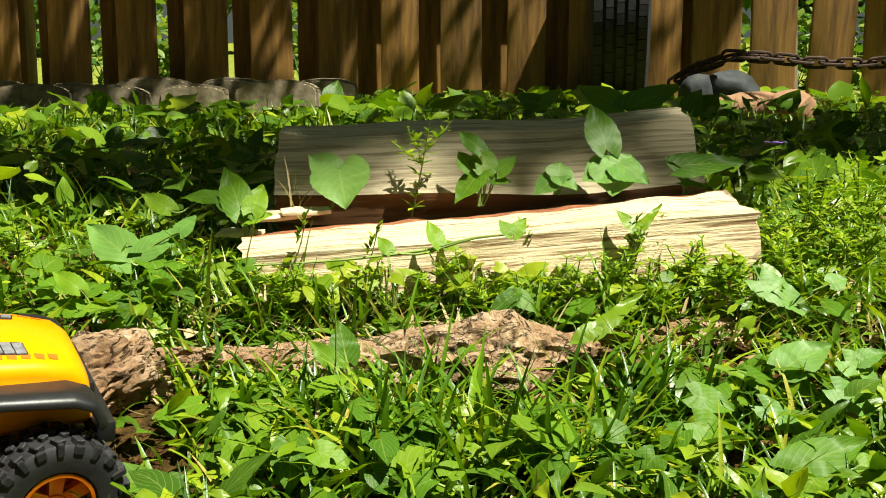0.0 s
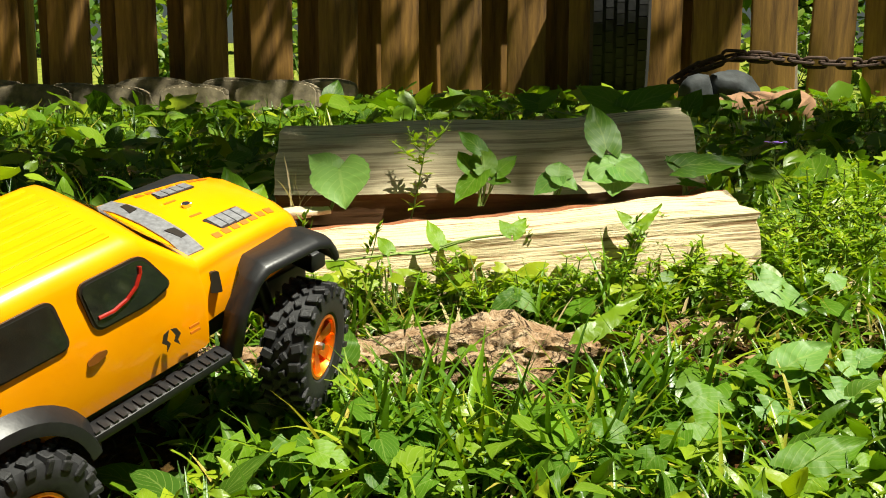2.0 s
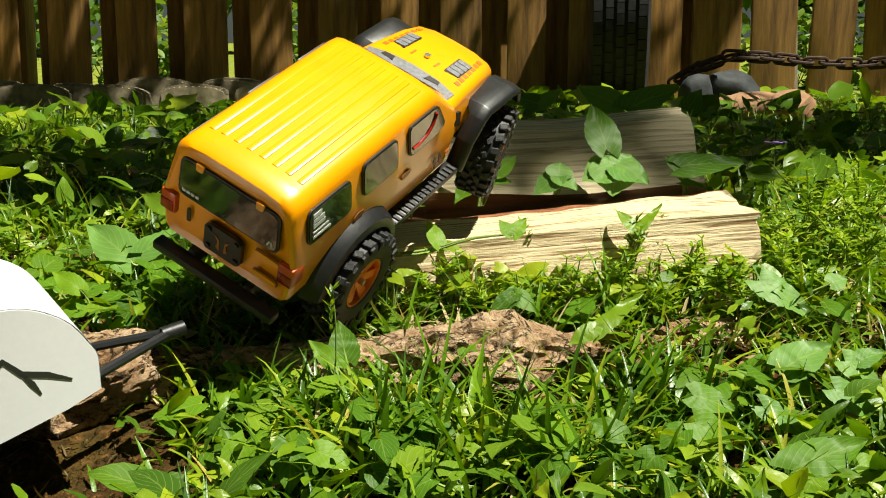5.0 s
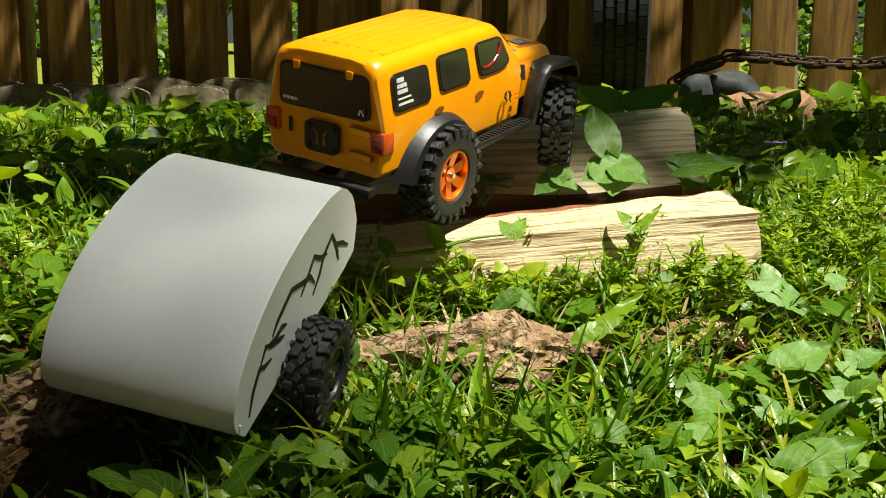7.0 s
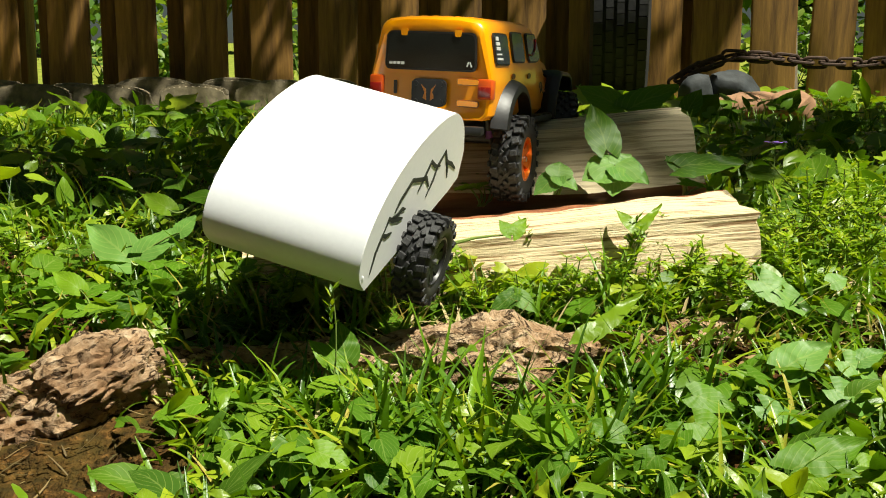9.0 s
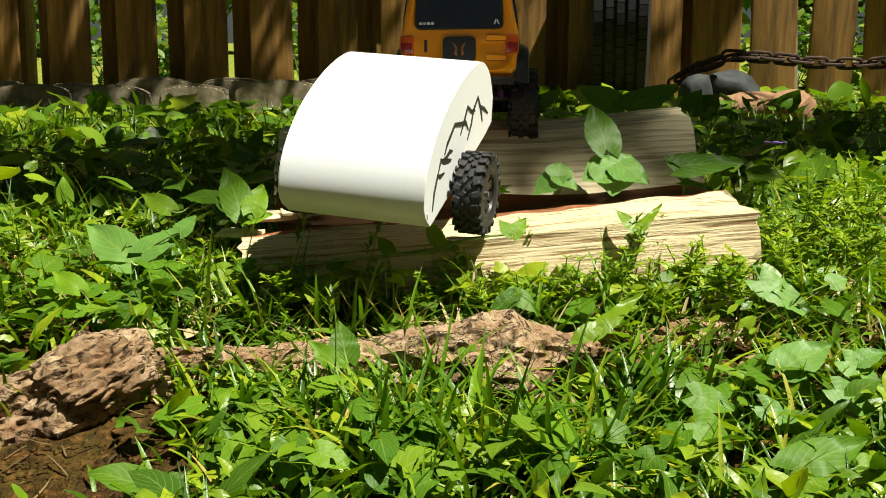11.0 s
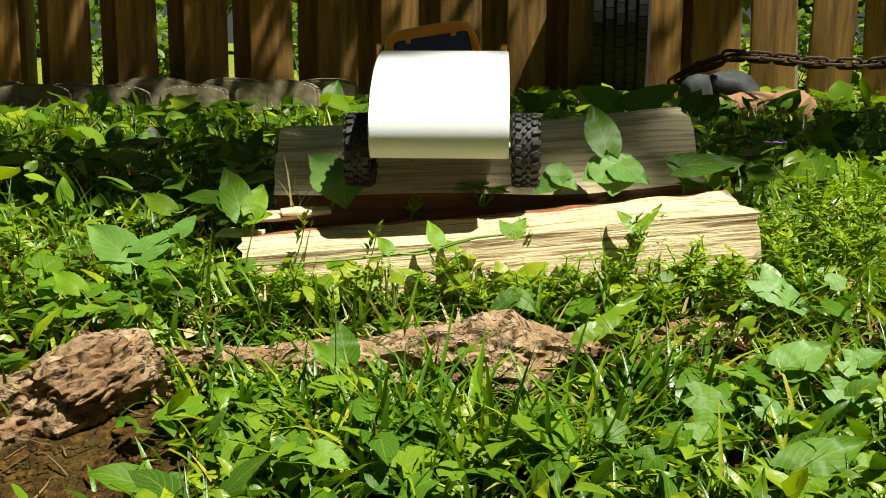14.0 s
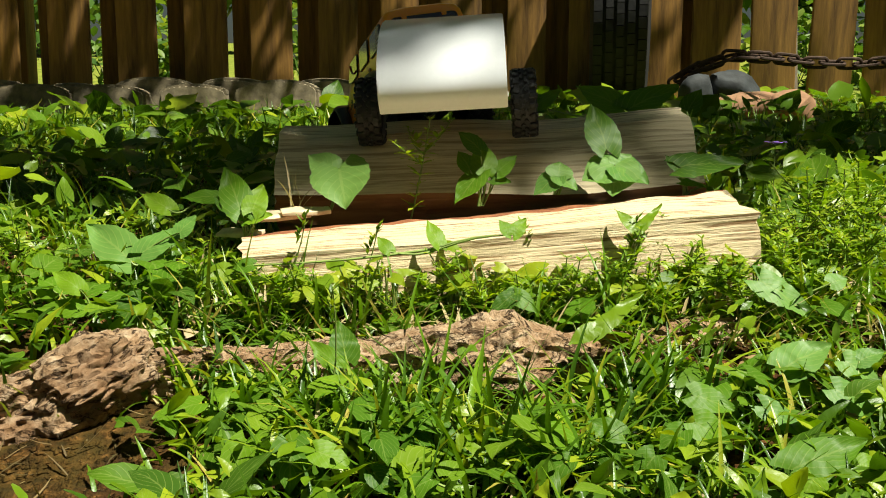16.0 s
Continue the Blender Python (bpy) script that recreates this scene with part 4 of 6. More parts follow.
    for x in (0.0, 0.1337):
        for s in (-1, 1):
            w = wheel(ob, "wheel", 0.0268, 0.0190, 0.0138, M["orange_rim"], "orange six-spoke rim", 22, 6)
            w.matrix_basis = pose(x, s * 0.0408, 0, 0, 0, 0 if s < 0 else 180)
            wheels.append((w, x, s))
    return ob, wheels


# ---- toy trailer ----
OUTLINE = [(-0.047, -0.002), (-0.0535, 0.004), (-0.0565, 0.012), (-0.0545, 0.021), (-0.0485, 0.0305), (-0.0385, 0.0395), (-0.026, 0.0470), (-0.013, 0.0522), (0.0, 0.0560), (0.013, 0.0585), (0.027, 0.0600), (0.040, 0.0600), (0.051, 0.0580), (0.060, 0.0530), (0.067, 0.0460), (0.0715, 0.0370), (0.0735, 0.0300), (0.0715, 0.0170), (0.058, 0.0135)]


def toy_trailer():
    ob = thing("toy_trailer", "white 3D-printed teardrop model trailer with black wheels", "toy trailer")
    bm = bmesh.new()
    n = len(OUTLINE)
    # smooth the outline
    pts = []
    for i in range(1, n - 3):
        a, b, cc, d = (Vector(OUTLINE[j]) for j in (i - 1, i, i + 1, i + 2))
        for k in range(4):
            u = k / 4
            q = 0.5 * ((2 * b) + (cc - a) * u + (2 * a - 5 * b + 4 * cc - d) * u * u + (3 * b - a - 3 * cc + d) * u ** 3)
            pts.append((q.x, q.y))
    pts = [OUTLINE[0]] + pts + OUTLINE[-3:]
    W = 0.0385
    left = [bm.verts.new((x, W, z)) for x, z in pts]
    right = [bm.verts.new((x, -W, z)) for x, z in pts]
    for i in range(len(pts) - 1):
        bm.faces.new((left[i], left[i + 1], right[i + 1], right[i]))
    bm.faces.new((left[-1], left[0], right[0], right[-1]))
    bmesh.ops.recalc_face_normals(bm, faces=bm.faces)
    part("shell", bm, M["white_shell"], ob, "smooth white curved body shell")
    for s in (-1, 1):
        bm = bmesh.new()
        cx, cz = 0.012, 0.028
        inner = [(cx + (x - cx) * 0.994, cz + (z - cz) * 0.99) for x, z in pts]
        prism(bm, inner, Matrix(((1, 0, 0, 0), (0, 0, -1, -s * -0.0 + (s * (W - 0.001))), (0, 1, 0, 0), (0, 0, 0, 1))), -0.0016 * s)
        bmesh.ops.recalc_face_normals(bm, faces=bm.faces)
        side = part("side_panel", bm, M["white_side"], ob, "white side panel, its cut-out mountain skyline drawn as dark strips")
        sky_line = [[(-0.0435, 0.0050), (-0.0400, 0.0140), (-0.0340, 0.0210), (-0.0300, 0.0190), (-0.0230, 0.0185)], [(-0.0335, 0.0215), (-0.0285, 0.0275), (-0.0240, 0.0250), (-0.0150, 0.0225), (-0.0105, 0.0215)],
                    [(-0.0255, 0.0265), (-0.0190, 0.0255), (-0.0130, 0.0270), (-0.0085, 0.0255)], [(-0.0225, 0.0280), (-0.0180, 0.0320), (-0.0040, 0.0385), (0.0070, 0.0355), (0.0160, 0.0335), (0.0215, 0.0275)],
                    [(0.0060, 0.0295), (0.0130, 0.0350), (0.0200, 0.0410), (0.0270, 0.0365), (0.0350, 0.0345)], [(0.0195, 0.0225), (0.0270, 0.0290), (0.0310, 0.0355), (0.0405, 0.0405), (0.0455, 0.0335), (0.0540, 0.0300), (0.0620, 0.0250)],
                    [(0.0455, 0.0330), (0.0480, 0.0285), (0.0500, 0.0235)]]
        # no holes: raised dark strips paint the shade of the cut skyline
        for line in sky_line:
            bm = bmesh.new()
            hi, lo = [], []
            for i, (x, z) in enumerate(line):
                a, b = Vector(line[max(0, i - 1)]), Vector(line[min(len(line) - 1, i + 1)])
                t = (b - a).normalized()
                w = 0.00115 * (0.35 if i in (0, len(line) - 1) else 1.0)
                hi.append(bm.verts.new((x - t.y * w, s * (W + 0.0009), z + t.x * w)))
                lo.append(bm.verts.new((x + t.y * w, s * (W + 0.0009), z - t.x * w)))
            for i in range(len(line) - 1):
                bm.faces.new((hi[i], hi[i + 1], lo[i + 1], lo[i]))
            r = bmesh.ops.extrude_face_region(bm, geom=list(bm.faces))
            for v in r["geom"]:
                if isinstance(v, bmesh.types.BMVert):
                    v.co.y -= s * 0.0011
            bmesh.ops.recalc_face_normals(bm, faces=bm.faces)
            part("skyline_cut", bm, M["cut_shade"], side)
    bm = bmesh.new()
    for s in (-1, 1):
        rod(bm, (-0.040, s * 0.024, 0.0010), (0.070, s * 0.018, 0.0125), 0.0025, 8)
        rod(bm, (0.070, s * 0.018, 0.0125), (0.112, 0.0, 0.0130), 0.0022, 8)
    rod(bm, (0.108, 0, 0.0130), (0.118, 0, 0.0130), 0.0034, 10)
    part("tongue_frame", bm, M["black_trim"], ob, "black drawbar frame")
    bm = bmesh.new()
    rod(bm, (0, -0.048, 0), (0, 0.048, 0), 0.0022, 10)
    rod(bm, (0.004, -0.030, 0.0), (0.012, -0.028, 0.010), 0.0012, 8)
    rod(bm, (0.004, 0.030, 0.0), (0.012, 0.028, 0.010), 0.0012, 8)
    part("axle", bm, M["black_trim"], ob, "black trailer axle")
    bm = bmesh.new()
    box(bm, -0.0522, -0.0512, -W - 0.0012, -W + 0.004, 0.0045, 0.0075, 0.0002)
    part("print_flaw", bm, M["white_side"], ob)
    wheels = []
    for s in (-1, 1):
        w = wheel(ob, "wheel", 0.0222, 0.0160, 0.0125, M["black_trim"], "black eight-spoke rim", 20, 8)
        w.matrix_basis = pose(0, s * 0.0500, 0, 0, 0, 0 if s < 0 else 180)
        wheels.append((w, 0.0, s))
    return ob, wheels


truck, truck_wheels = toy_truck()
trailer, trailer_wheels = toy_trailer()


# ---- plants ----
HEART = [(0.0, 0.50), (0.12, 0.86), (0.28, 1.0), (0.46, 0.92), (0.64, 0.68), (0.82, 0.34), (1.0, 0.02)]
OVAL = [(0.0, 0.10), (0.2, 0.62), (0.42, 1.0), (0.62, 0.92), (0.8, 0.58), (1.0, 0.02)]


class Pile:
    """Collects many small pieces for one mesh."""

    def __init__(self):
        self.v, self.f, self.p = [], [], []

    def leaf(self, m, length, width, shape, fold=0.25, droop=0.2, lobe=0.22, scallop=0.0, rnd=None):
        k0 = len(self.v)
        for j, (s, w) in enumerate(shape):
            for t in (-1.0, -0.5, 0.0, 0.5, 1.0):
                edge = 1 + (scallop * (1 if j % 2 else -1) if abs(t) == 1 else 0)
                x = length * (s - lobe * abs(t) * (1 - s) ** 3)
                y = width * 0.5 * w * t * edge
                z = fold * abs(y) - droop * length * s * s - 0.55 * fold * y * y / max(width * 0.5, 1e-5)
                z += 0.03 * length * math.sin(s * 6.0 + t * 1.7 + k0)
                if rnd:
                    z += rnd.uniform(-1, 1) * 0.018 * length
                self.v.append(tuple(m @ Vector((x, y, z))))
                self.p += (t, s, 0.0)
        for j in range(len(shape) - 1):
            for i in range(4):
                a = k0 + j * 5 + i
                self.f.append((a, a + 1, a + 6, a + 5))

    def blade(self, p, yaw, length, width, lean, curl, segs=5):
        """A grass blade from its foot: it leans and curls over."""
        k0 = len(self.v)
        q, a = Vector(p), lean
        d = Vector((math.cos(yaw), math.sin(yaw), 0))
        side = Vector((-d.y, d.x, 0))
        for j in range(segs + 1):
            u = j / segs
            w = width * 0.5 * (1 - u ** 2.2) * (0.7 + 0.3 * min(1, u * 4)) + 0.00008
            up = d * math.sin(a) + Vector((0, 0, math.cos(a)))
            nrm = side.cross(up) * (0.25 * w)
            self.v += [tuple(q - side * w), tuple(q + nrm), tuple(q + side * w)]
            self.p += (-1.0, u, 0.0, 0.0, u, 0.0, 1.0, u, 0.0)
            q = q + up * (length / segs)
            a += curl / segs
        for j in range(segs):
            b = k0 + 3 * j
            self.f += [(b, b + 1, b + 4, b + 3), (b + 1, b + 2, b + 5, b + 4)]

    def stalk(self, a, b, r, bend=0.0):
        """A thin three-sided stem."""
        k0 = len(self.v)
        a, b = Vector(a), Vector(b)
        n = 4
        t = (b - a).normalized()
        u = t.orthogonal().normalized()
        w = t.cross(u)
        for j in range(n + 1):
            c = a.lerp(b, j / n) + u * (bend * math.sin(math.pi * j / n))
            for k in range(3):
                g = 2 * math.pi * k / 3
                self.v.append(tuple(c + (u * math.cos(g) + w * math.sin(g)) * r * (1 - 0.4 * j / n)))
                self.p += (0.0, 0.0, 0.0)
        for j in range(n):
            for k in range(3):
                p = k0 + 3 * j + k
                q = k0 + 3 * j + (k + 1) % 3
                self.f.append((p, q, q + 3, p + 3))

    def put(self, name, material, label, category):
        ob = stuff(name, self.v, self.f, material, label, category)
        self.mark(ob.data)
        return ob

    def mark(self, me):
        at = me.attributes.new("leaf_place", "FLOAT_VECTOR", "POINT")
        at.data.foreach_set("vector", self.p)

    def mesh(self, name, material, parent, label=""):
        me = bpy.data.meshes.new(name)
        me.from_pydata(self.v, [], self.f)
        me.materials.append(material)
        me.polygons.foreach_set("use_smooth", [True] * len(me.polygons))
        me.update()
        self.mark(me)
        ob = new(name, me)
        ob.parent = parent
        return tagged(ob, label)


def on_log(x, y):
    return -0.125 < x < 0.18 and 0.592 < y < 0.785


def bare(x, y):
    """How bare the soil is: the hollow before the root and the strip under it."""
    a = min(0.93, 1.35 * math.exp(-((x + 0.175) / 0.062) ** 2 - ((y - 0.415) / 0.058) ** 2))
    b = 0.75 * math.exp(-((y - 0.505 - 0.12 * max(0, x - 0.02)) / 0.016) ** 2) * (1 if -0.24 < x < 0.08 else 0.35)
    return max(a, b)


def place(rnd, y0, y1, power=1.0):
    y = y0 + (y1 - y0) * rnd.random() ** power
    half = 0.43 * y + 0.06
    return rnd.uniform(-half, half), y


def grass():
    rnd = random.Random(21)
    tall, dry = Pile(), Pile()
    clumps = [(-0.055, 0.455), (-0.045, 0.48), (-0.03, 0.455), (-0.075, 0.47), (-0.025, 0.47), (-0.10, 0.56), (-0.16, 0.60), (0.02, 0.45), (-0.02, 0.43), (0.09, 0.47), (0.10, 0.50), (-0.05, 0.50), (0.0, 0.42), (0.06, 0.43), (-0.03, 0.405), (0.03, 0.395), (0.085, 0.455), (0.01, 0.425), (-0.035, 0.45), (0.025, 0.42), (-0.06, 0.435), (0.045, 0.41), (-0.11, 0.497), (-0.085, 0.492), (-0.125, 0.51)]
    for cx, cy in clumps:
        for _ in range(30):
            x, y = rnd.gauss(cx, 0.012), rnd.gauss(cy, 0.010)
            d = track_distance(x, y)
            length = rnd.uniform(0.03, 0.066) * (1 if d > 0.065 else 0.65)
            tall.blade((x, y, ground_z(x, y) - 0.002), rnd.uniform(0, 6.3), length, rnd.uniform(0.0018, 0.0040), rnd.uniform(0.05, 0.95), rnd.uniform(0.3, 1.9))
    for _ in range(5200):
        x, y = place(rnd, 0.33, 0.8, 0.9)
        if on_log(x, y) or rnd.random() < bare(x, y) * 1.1:
            continue
        d = track_distance(x, y)
        if -0.015 < x < 0.068 and 0.455 < y < 0.53 and rnd.random() < 0.8:
            continue
        gate = noise.noise((x * 11, y * 11, 2.0))
        if gate < -0.25 and rnd.random() < 0.6:
            continue
        length = rnd.uniform(0.016, 0.046) * (1.0 if d > 0.06 else 0.8) * (0.8 + 0.5 * max(0, gate))
        pile = dry if rnd.random() < 0.05 else tall
        pile.blade((x, y, ground_z(x, y) - 0.002), rnd.uniform(0, 6.3), length, rnd.uniform(0.0012, 0.0030), rnd.uniform(0.1, 0.8), rnd.uniform(0.2, 1.6), 4)
    for _ in range(150):
        x, y = rnd.uniform(-0.16, 0.22), rnd.uniform(0.545, 0.590)
        d = track_distance(x, y)
        tall.blade((x, y, ground_z(x, y) - 0.002), rnd.uniform(0, 6.3), rnd.uniform(0.03, 0.065) * (1.0 if d > 0.05 else 0.75), rnd.uniform(0.0012, 0.0026), rnd.uniform(0.05, 0.9), rnd.uniform(0.1, 1.6))
    for _ in range(5200):
        x, y = place(rnd, 0.78, 1.7)
        if on_log(x, y):
            continue
        d = track_distance(x, y)
        length = rnd.uniform(0.02, 0.06) * (1.0 if d > 0.06 else 0.45)
        tall.blade((x, y, ground_z(x, y) - 0.002), rnd.uniform(0, 6.3), length, rnd.uniform(0.002, 0.004), rnd.uniform(0.1, 0.7), rnd.uniform(0.2, 1.5), 4)
    for _ in range(9000):
        x, y = place(rnd, 1.6, 3.45)
        if (x < -0.28 and y > 2.75 and rnd.random() < 0.7) or (0.5 < x < 0.95 and 2.0 < y < 3.1 and rnd.random() < 0.75):
            continue
        length = rnd.uniform(0.03, 0.09) * (0.45 if y > 2.5 and x < -0.28 else 1.0)
        tall.blade((x, y, ground_z(x, y) - 0.002), rnd.uniform(0, 6.3), length, rnd.uniform(0.003, 0.007), rnd.uniform(0.1, 0.8), rnd.uniform(0.2, 1.4), 3)
    for _ in range(420):
        x, y = rnd.uniform(-0.15, 0.24), rnd.uniform(0.530, 0.590)
        dry.blade((x, y, ground_z(x, y) + rnd.uniform(0.0, 0.012)), rnd.uniform(0, 6.3), rnd.uniform(0.012, 0.035), rnd.uniform(0.0008, 0.0020), rnd.uniform(0.6, 1.5), rnd.uniform(-0.3, 0.8), 4)
    tall.put("grass", M["grass"], "mixed green grass blades growing through weeds", "grass")
    dry.put("dry_grass", M["straw"], "dry straw-coloured grass blades", "grass")


grass()


def small_leaves():
    rnd = random.Random(33)
    p, w, dead = Pile(), Pile(), Pile()

    def lay(pile, x, y, size, shape, height, tilt):
        yaw = rnd.uniform(0, 6.3)
        m = Matrix.Translation((x, y, ground_z(x, y) + height)) @ Matrix.Rotation(yaw, 4, "Z") @ Matrix.Rotation(rnd.gauss(-0.15, tilt), 4, "Y") @ Matrix.Rotation(rnd.gauss(0, tilt), 4, "X")
        pile.leaf(m, size, size * rnd.uniform(0.75, 1.0) if shape is HEART else size * rnd.uniform(0.35, 0.55), shape, rnd.uniform(0.1, 0.5), rnd.uniform(0.05, 0.45), 0.22 if shape is HEART else 0.0, 0.03 if shape is HEART else 0.0, rnd)

    for _ in range(900):
        x, y = place(rnd, 0.33, 0.82, 0.9)
        if on_log(x, y) or rnd.random() < bare(x, y) * 1.3:
            continue
        low = track_distance(x, y) < 0.06
        if (-0.06 < x < 0.07 and y < 0.5 and rnd.random() < 0.7) or (x > 0.07 and y < 0.5 and rnd.random() < 0.45):
            continue
        lay(p, x, y, rnd.uniform(0.008, 0.018) * (1.25 if y < 0.5 else 1.0), HEART, rnd.uniform(0.003, 0.014 if low else 0.026), 0.35)
    for _ in range(3300):
        x, y = place(rnd, 0.33, 0.85, 0.9)
        if on_log(x, y) or rnd.random() < bare(x, y) * 1.2 or noise.noise((x * 14, y * 14, 6.0)) < -0.28:
            continue
        low = track_distance(x, y) < 0.06
        lay(w, x, y, rnd.uniform(0.005, 0.012), OVAL, rnd.uniform(0.0, 0.012 if low else 0.026), 0.5)
    for _ in range(2900):
        x, y = place(rnd, 0.8, 1.9)
        if on_log(x, y):
            continue
        low = track_distance(x, y) < 0.06
        lay(p if rnd.random() < 0.45 else w, x, y, rnd.choice((0.010, 0.013, 0.017, 0.024, 0.034)) * rnd.uniform(0.8, 1.15), HEART if rnd.random() < 0.5 else OVAL, rnd.uniform(0.005, 0.015 if low else 0.05), 0.45)
    for _ in range(3300):
        x, y = place(rnd, 1.8, 3.4)
        if (x < -0.26 and y > 2.85) or (0.5 < x < 0.95 and 2.2 < y < 3.1 and rnd.random() < 0.8):
            continue
        low = 0.45 if x < -0.2 and y > 2.2 else 1.0
        lay(p if rnd.random() < 0.5 else w, x, y, rnd.choice((0.014, 0.02, 0.028, 0.04, 0.06)) * rnd.uniform(0.8, 1.15) * (0.5 + 0.5 * low), HEART if rnd.random() < 0.6 else OVAL, rnd.uniform(0.01, 0.07) * low, 0.45)
    for _ in range(1500):
        x, y = place(rnd, 0.34, 0.68)
        if on_log(x, y) or rnd.random() < bare(x, y) * 1.3 or (-0.015 < x < 0.068 and 0.455 < y < 0.53):
            continue
        size = rnd.uniform(0.012, 0.030) * (1.0 if track_distance(x, y) > 0.055 else 0.7)
        m = Matrix.Translation((x, y, ground_z(x, y) + rnd.uniform(0.0, 0.010))) @ Matrix.Rotation(rnd.uniform(0, 6.3), 4, "Z") @ Matrix.Rotation(-rnd.uniform(0.2, 1.2), 4, "Y") @ Matrix.Rotation(rnd.gauss(0, 0.4), 4, "X")
        (w if rnd.random() < 0.7 else p).leaf(m, size, size * rnd.uniform(0.22, 0.40), OVAL, rnd.uniform(0.2, 0.6), rnd.uniform(0.2, 0.9), 0.0, 0.0, rnd)
    for _ in range(520):
        x, y = place(rnd, 0.33, 1.0)
        if on_log(x, y) or bare(x, y) > 0.25:
            continue
        lay(dead, x, y, rnd.uniform(0.006, 0.017), OVAL, rnd.uniform(0.001, 0.006), 0.25)
    p.put("violet_patch", M["violet_small"], "low patch of heart-shaped green violet leaves", "ground cover")
    w.put("weed_patch", M["weed"], "bright green small-leaved weeds", "ground cover")
    dead.put("leaf_litter", M["litter"], "scattered dry brown leaf bits on soil", "leaf litter")


small_leaves()


def bedstraw(x, y, height, seed, lean=(0, 0), z=None, name="weed", label="upright bright green weed with whorled narrow leaves"):
    """An upright weed with rings of narrow leaves."""
    rnd = random.Random(seed)
    ob = thing(name, label, "weed", pose(x, y, ground_z(x, y) - 0.002 if z is None else z), "tall weeds in the grass")
    st, lv = Pile(), Pile()
    heads = [((0, 0, 0), Vector((lean[0], lean[1], height)))]
    for _ in range(3):
        u = rnd.uniform(0.3, 0.75)
        a = rnd.uniform(0, 6.3)
        heads.append((tuple(heads[0][1] * u), heads[0][1] * u + Vector((math.cos(a) * 0.35 * height, math.sin(a) * 0.35 * height, rnd.uniform(0.2, 0.4) * height))))
    for a, b in heads:
        st.stalk(a, b, 0.0007, rnd.uniform(-0.003, 0.003))
        a = Vector(a)
        n = max(4, int((b - a).length / 0.0066))
        for i in range(1, n + 1):
            c = a.lerp(b, i / n)
            k = 5
            ph = rnd.uniform(0, 6.3)
            size = rnd.uniform(0.006, 0.010) * (1.0 if i < n - 1 else 0.6)
            for q in range(k):
                m = Matrix.Translation(c) @ Matrix.Rotation(ph + q * 2 * math.pi / k, 4, "Z") @ Matrix.Rotation(rnd.uniform(-0.9, -0.1), 4, "Y")
                lv.leaf(m, size, size * 0.33, OVAL, 0.2, 0.2, 0.0)
    st.mesh("stem", M["stem"], ob)
    lv.mesh("foliage", M["bedstraw"], ob)
    return ob


def seed_grass(x, y, height, seed, lean):
    rnd = random.Random(seed)
    ob = thing("seed_grass", "thin flowering grass stalk with pale seed head", "grass", pose(x, y, ground_z(x, y) - 0.002), "seed stalks")
    st, sd = Pile(), Pile()
    top = Vector((lean[0], lean[1], height))
    st.stalk((0, 0, 0), top, 0.0006, 0.004)
    for i in range(16):
        c = top * (0.7 + 0.3 * i / 15)
        m = Matrix.Translation(c) @ Matrix.Rotation(rnd.uniform(0, 6.3), 4, "Z") @ Matrix.Rotation(-0.9, 4, "Y")
        sd.leaf(m, 0.006, 0.0017, OVAL, 0.3, 0.1, 0.0)
    st.mesh("stalk", M["stem"], ob)
    sd.mesh("seed_head", M["weed"], ob)


def violet(name, foot, leaves, label, material="violet", group="large leafy plants"):
    """A plant of a few large leaves. leaves: (dx, dy, dz, length, width, yaw, pitch, roll, shape)."""
    ob = thing(name, label, "plant", pose(foot[0], foot[1], foot[2]), group)
    rnd = random.Random(int(abs(foot[0]) * 9000 + foot[1] * 500))
    for dx, dy, dz, length, width, yaw, pitch, roll, shape in leaves:
        st, lf = Pile(), Pile()
        st.stalk((0, 0, 0), (dx, dy, dz), 0.0009, 0.003)
        stem = st.mesh("leaf_stem", M["stem"], ob)
        rows = HEART if shape == "h" else OVAL
        fine = []
        for a, b in zip(rows, rows[1:]):
            fine += [a, ((a[0] + b[0]) / 2, (a[1] + b[1]) / 2 + 0.02)]
        fine.append(rows[-1])
        m = pose(dx, dy, dz, roll, -pitch, yaw)
        lf.leaf(m, length, width, fine, rnd.uniform(0.15, 0.45), rnd.uniform(0.1, 0.35), 0.24 if shape == "h" else 0.0, 0.03, rnd)
        blade = lf.mesh("leaf", M[material], ob)
    return ob


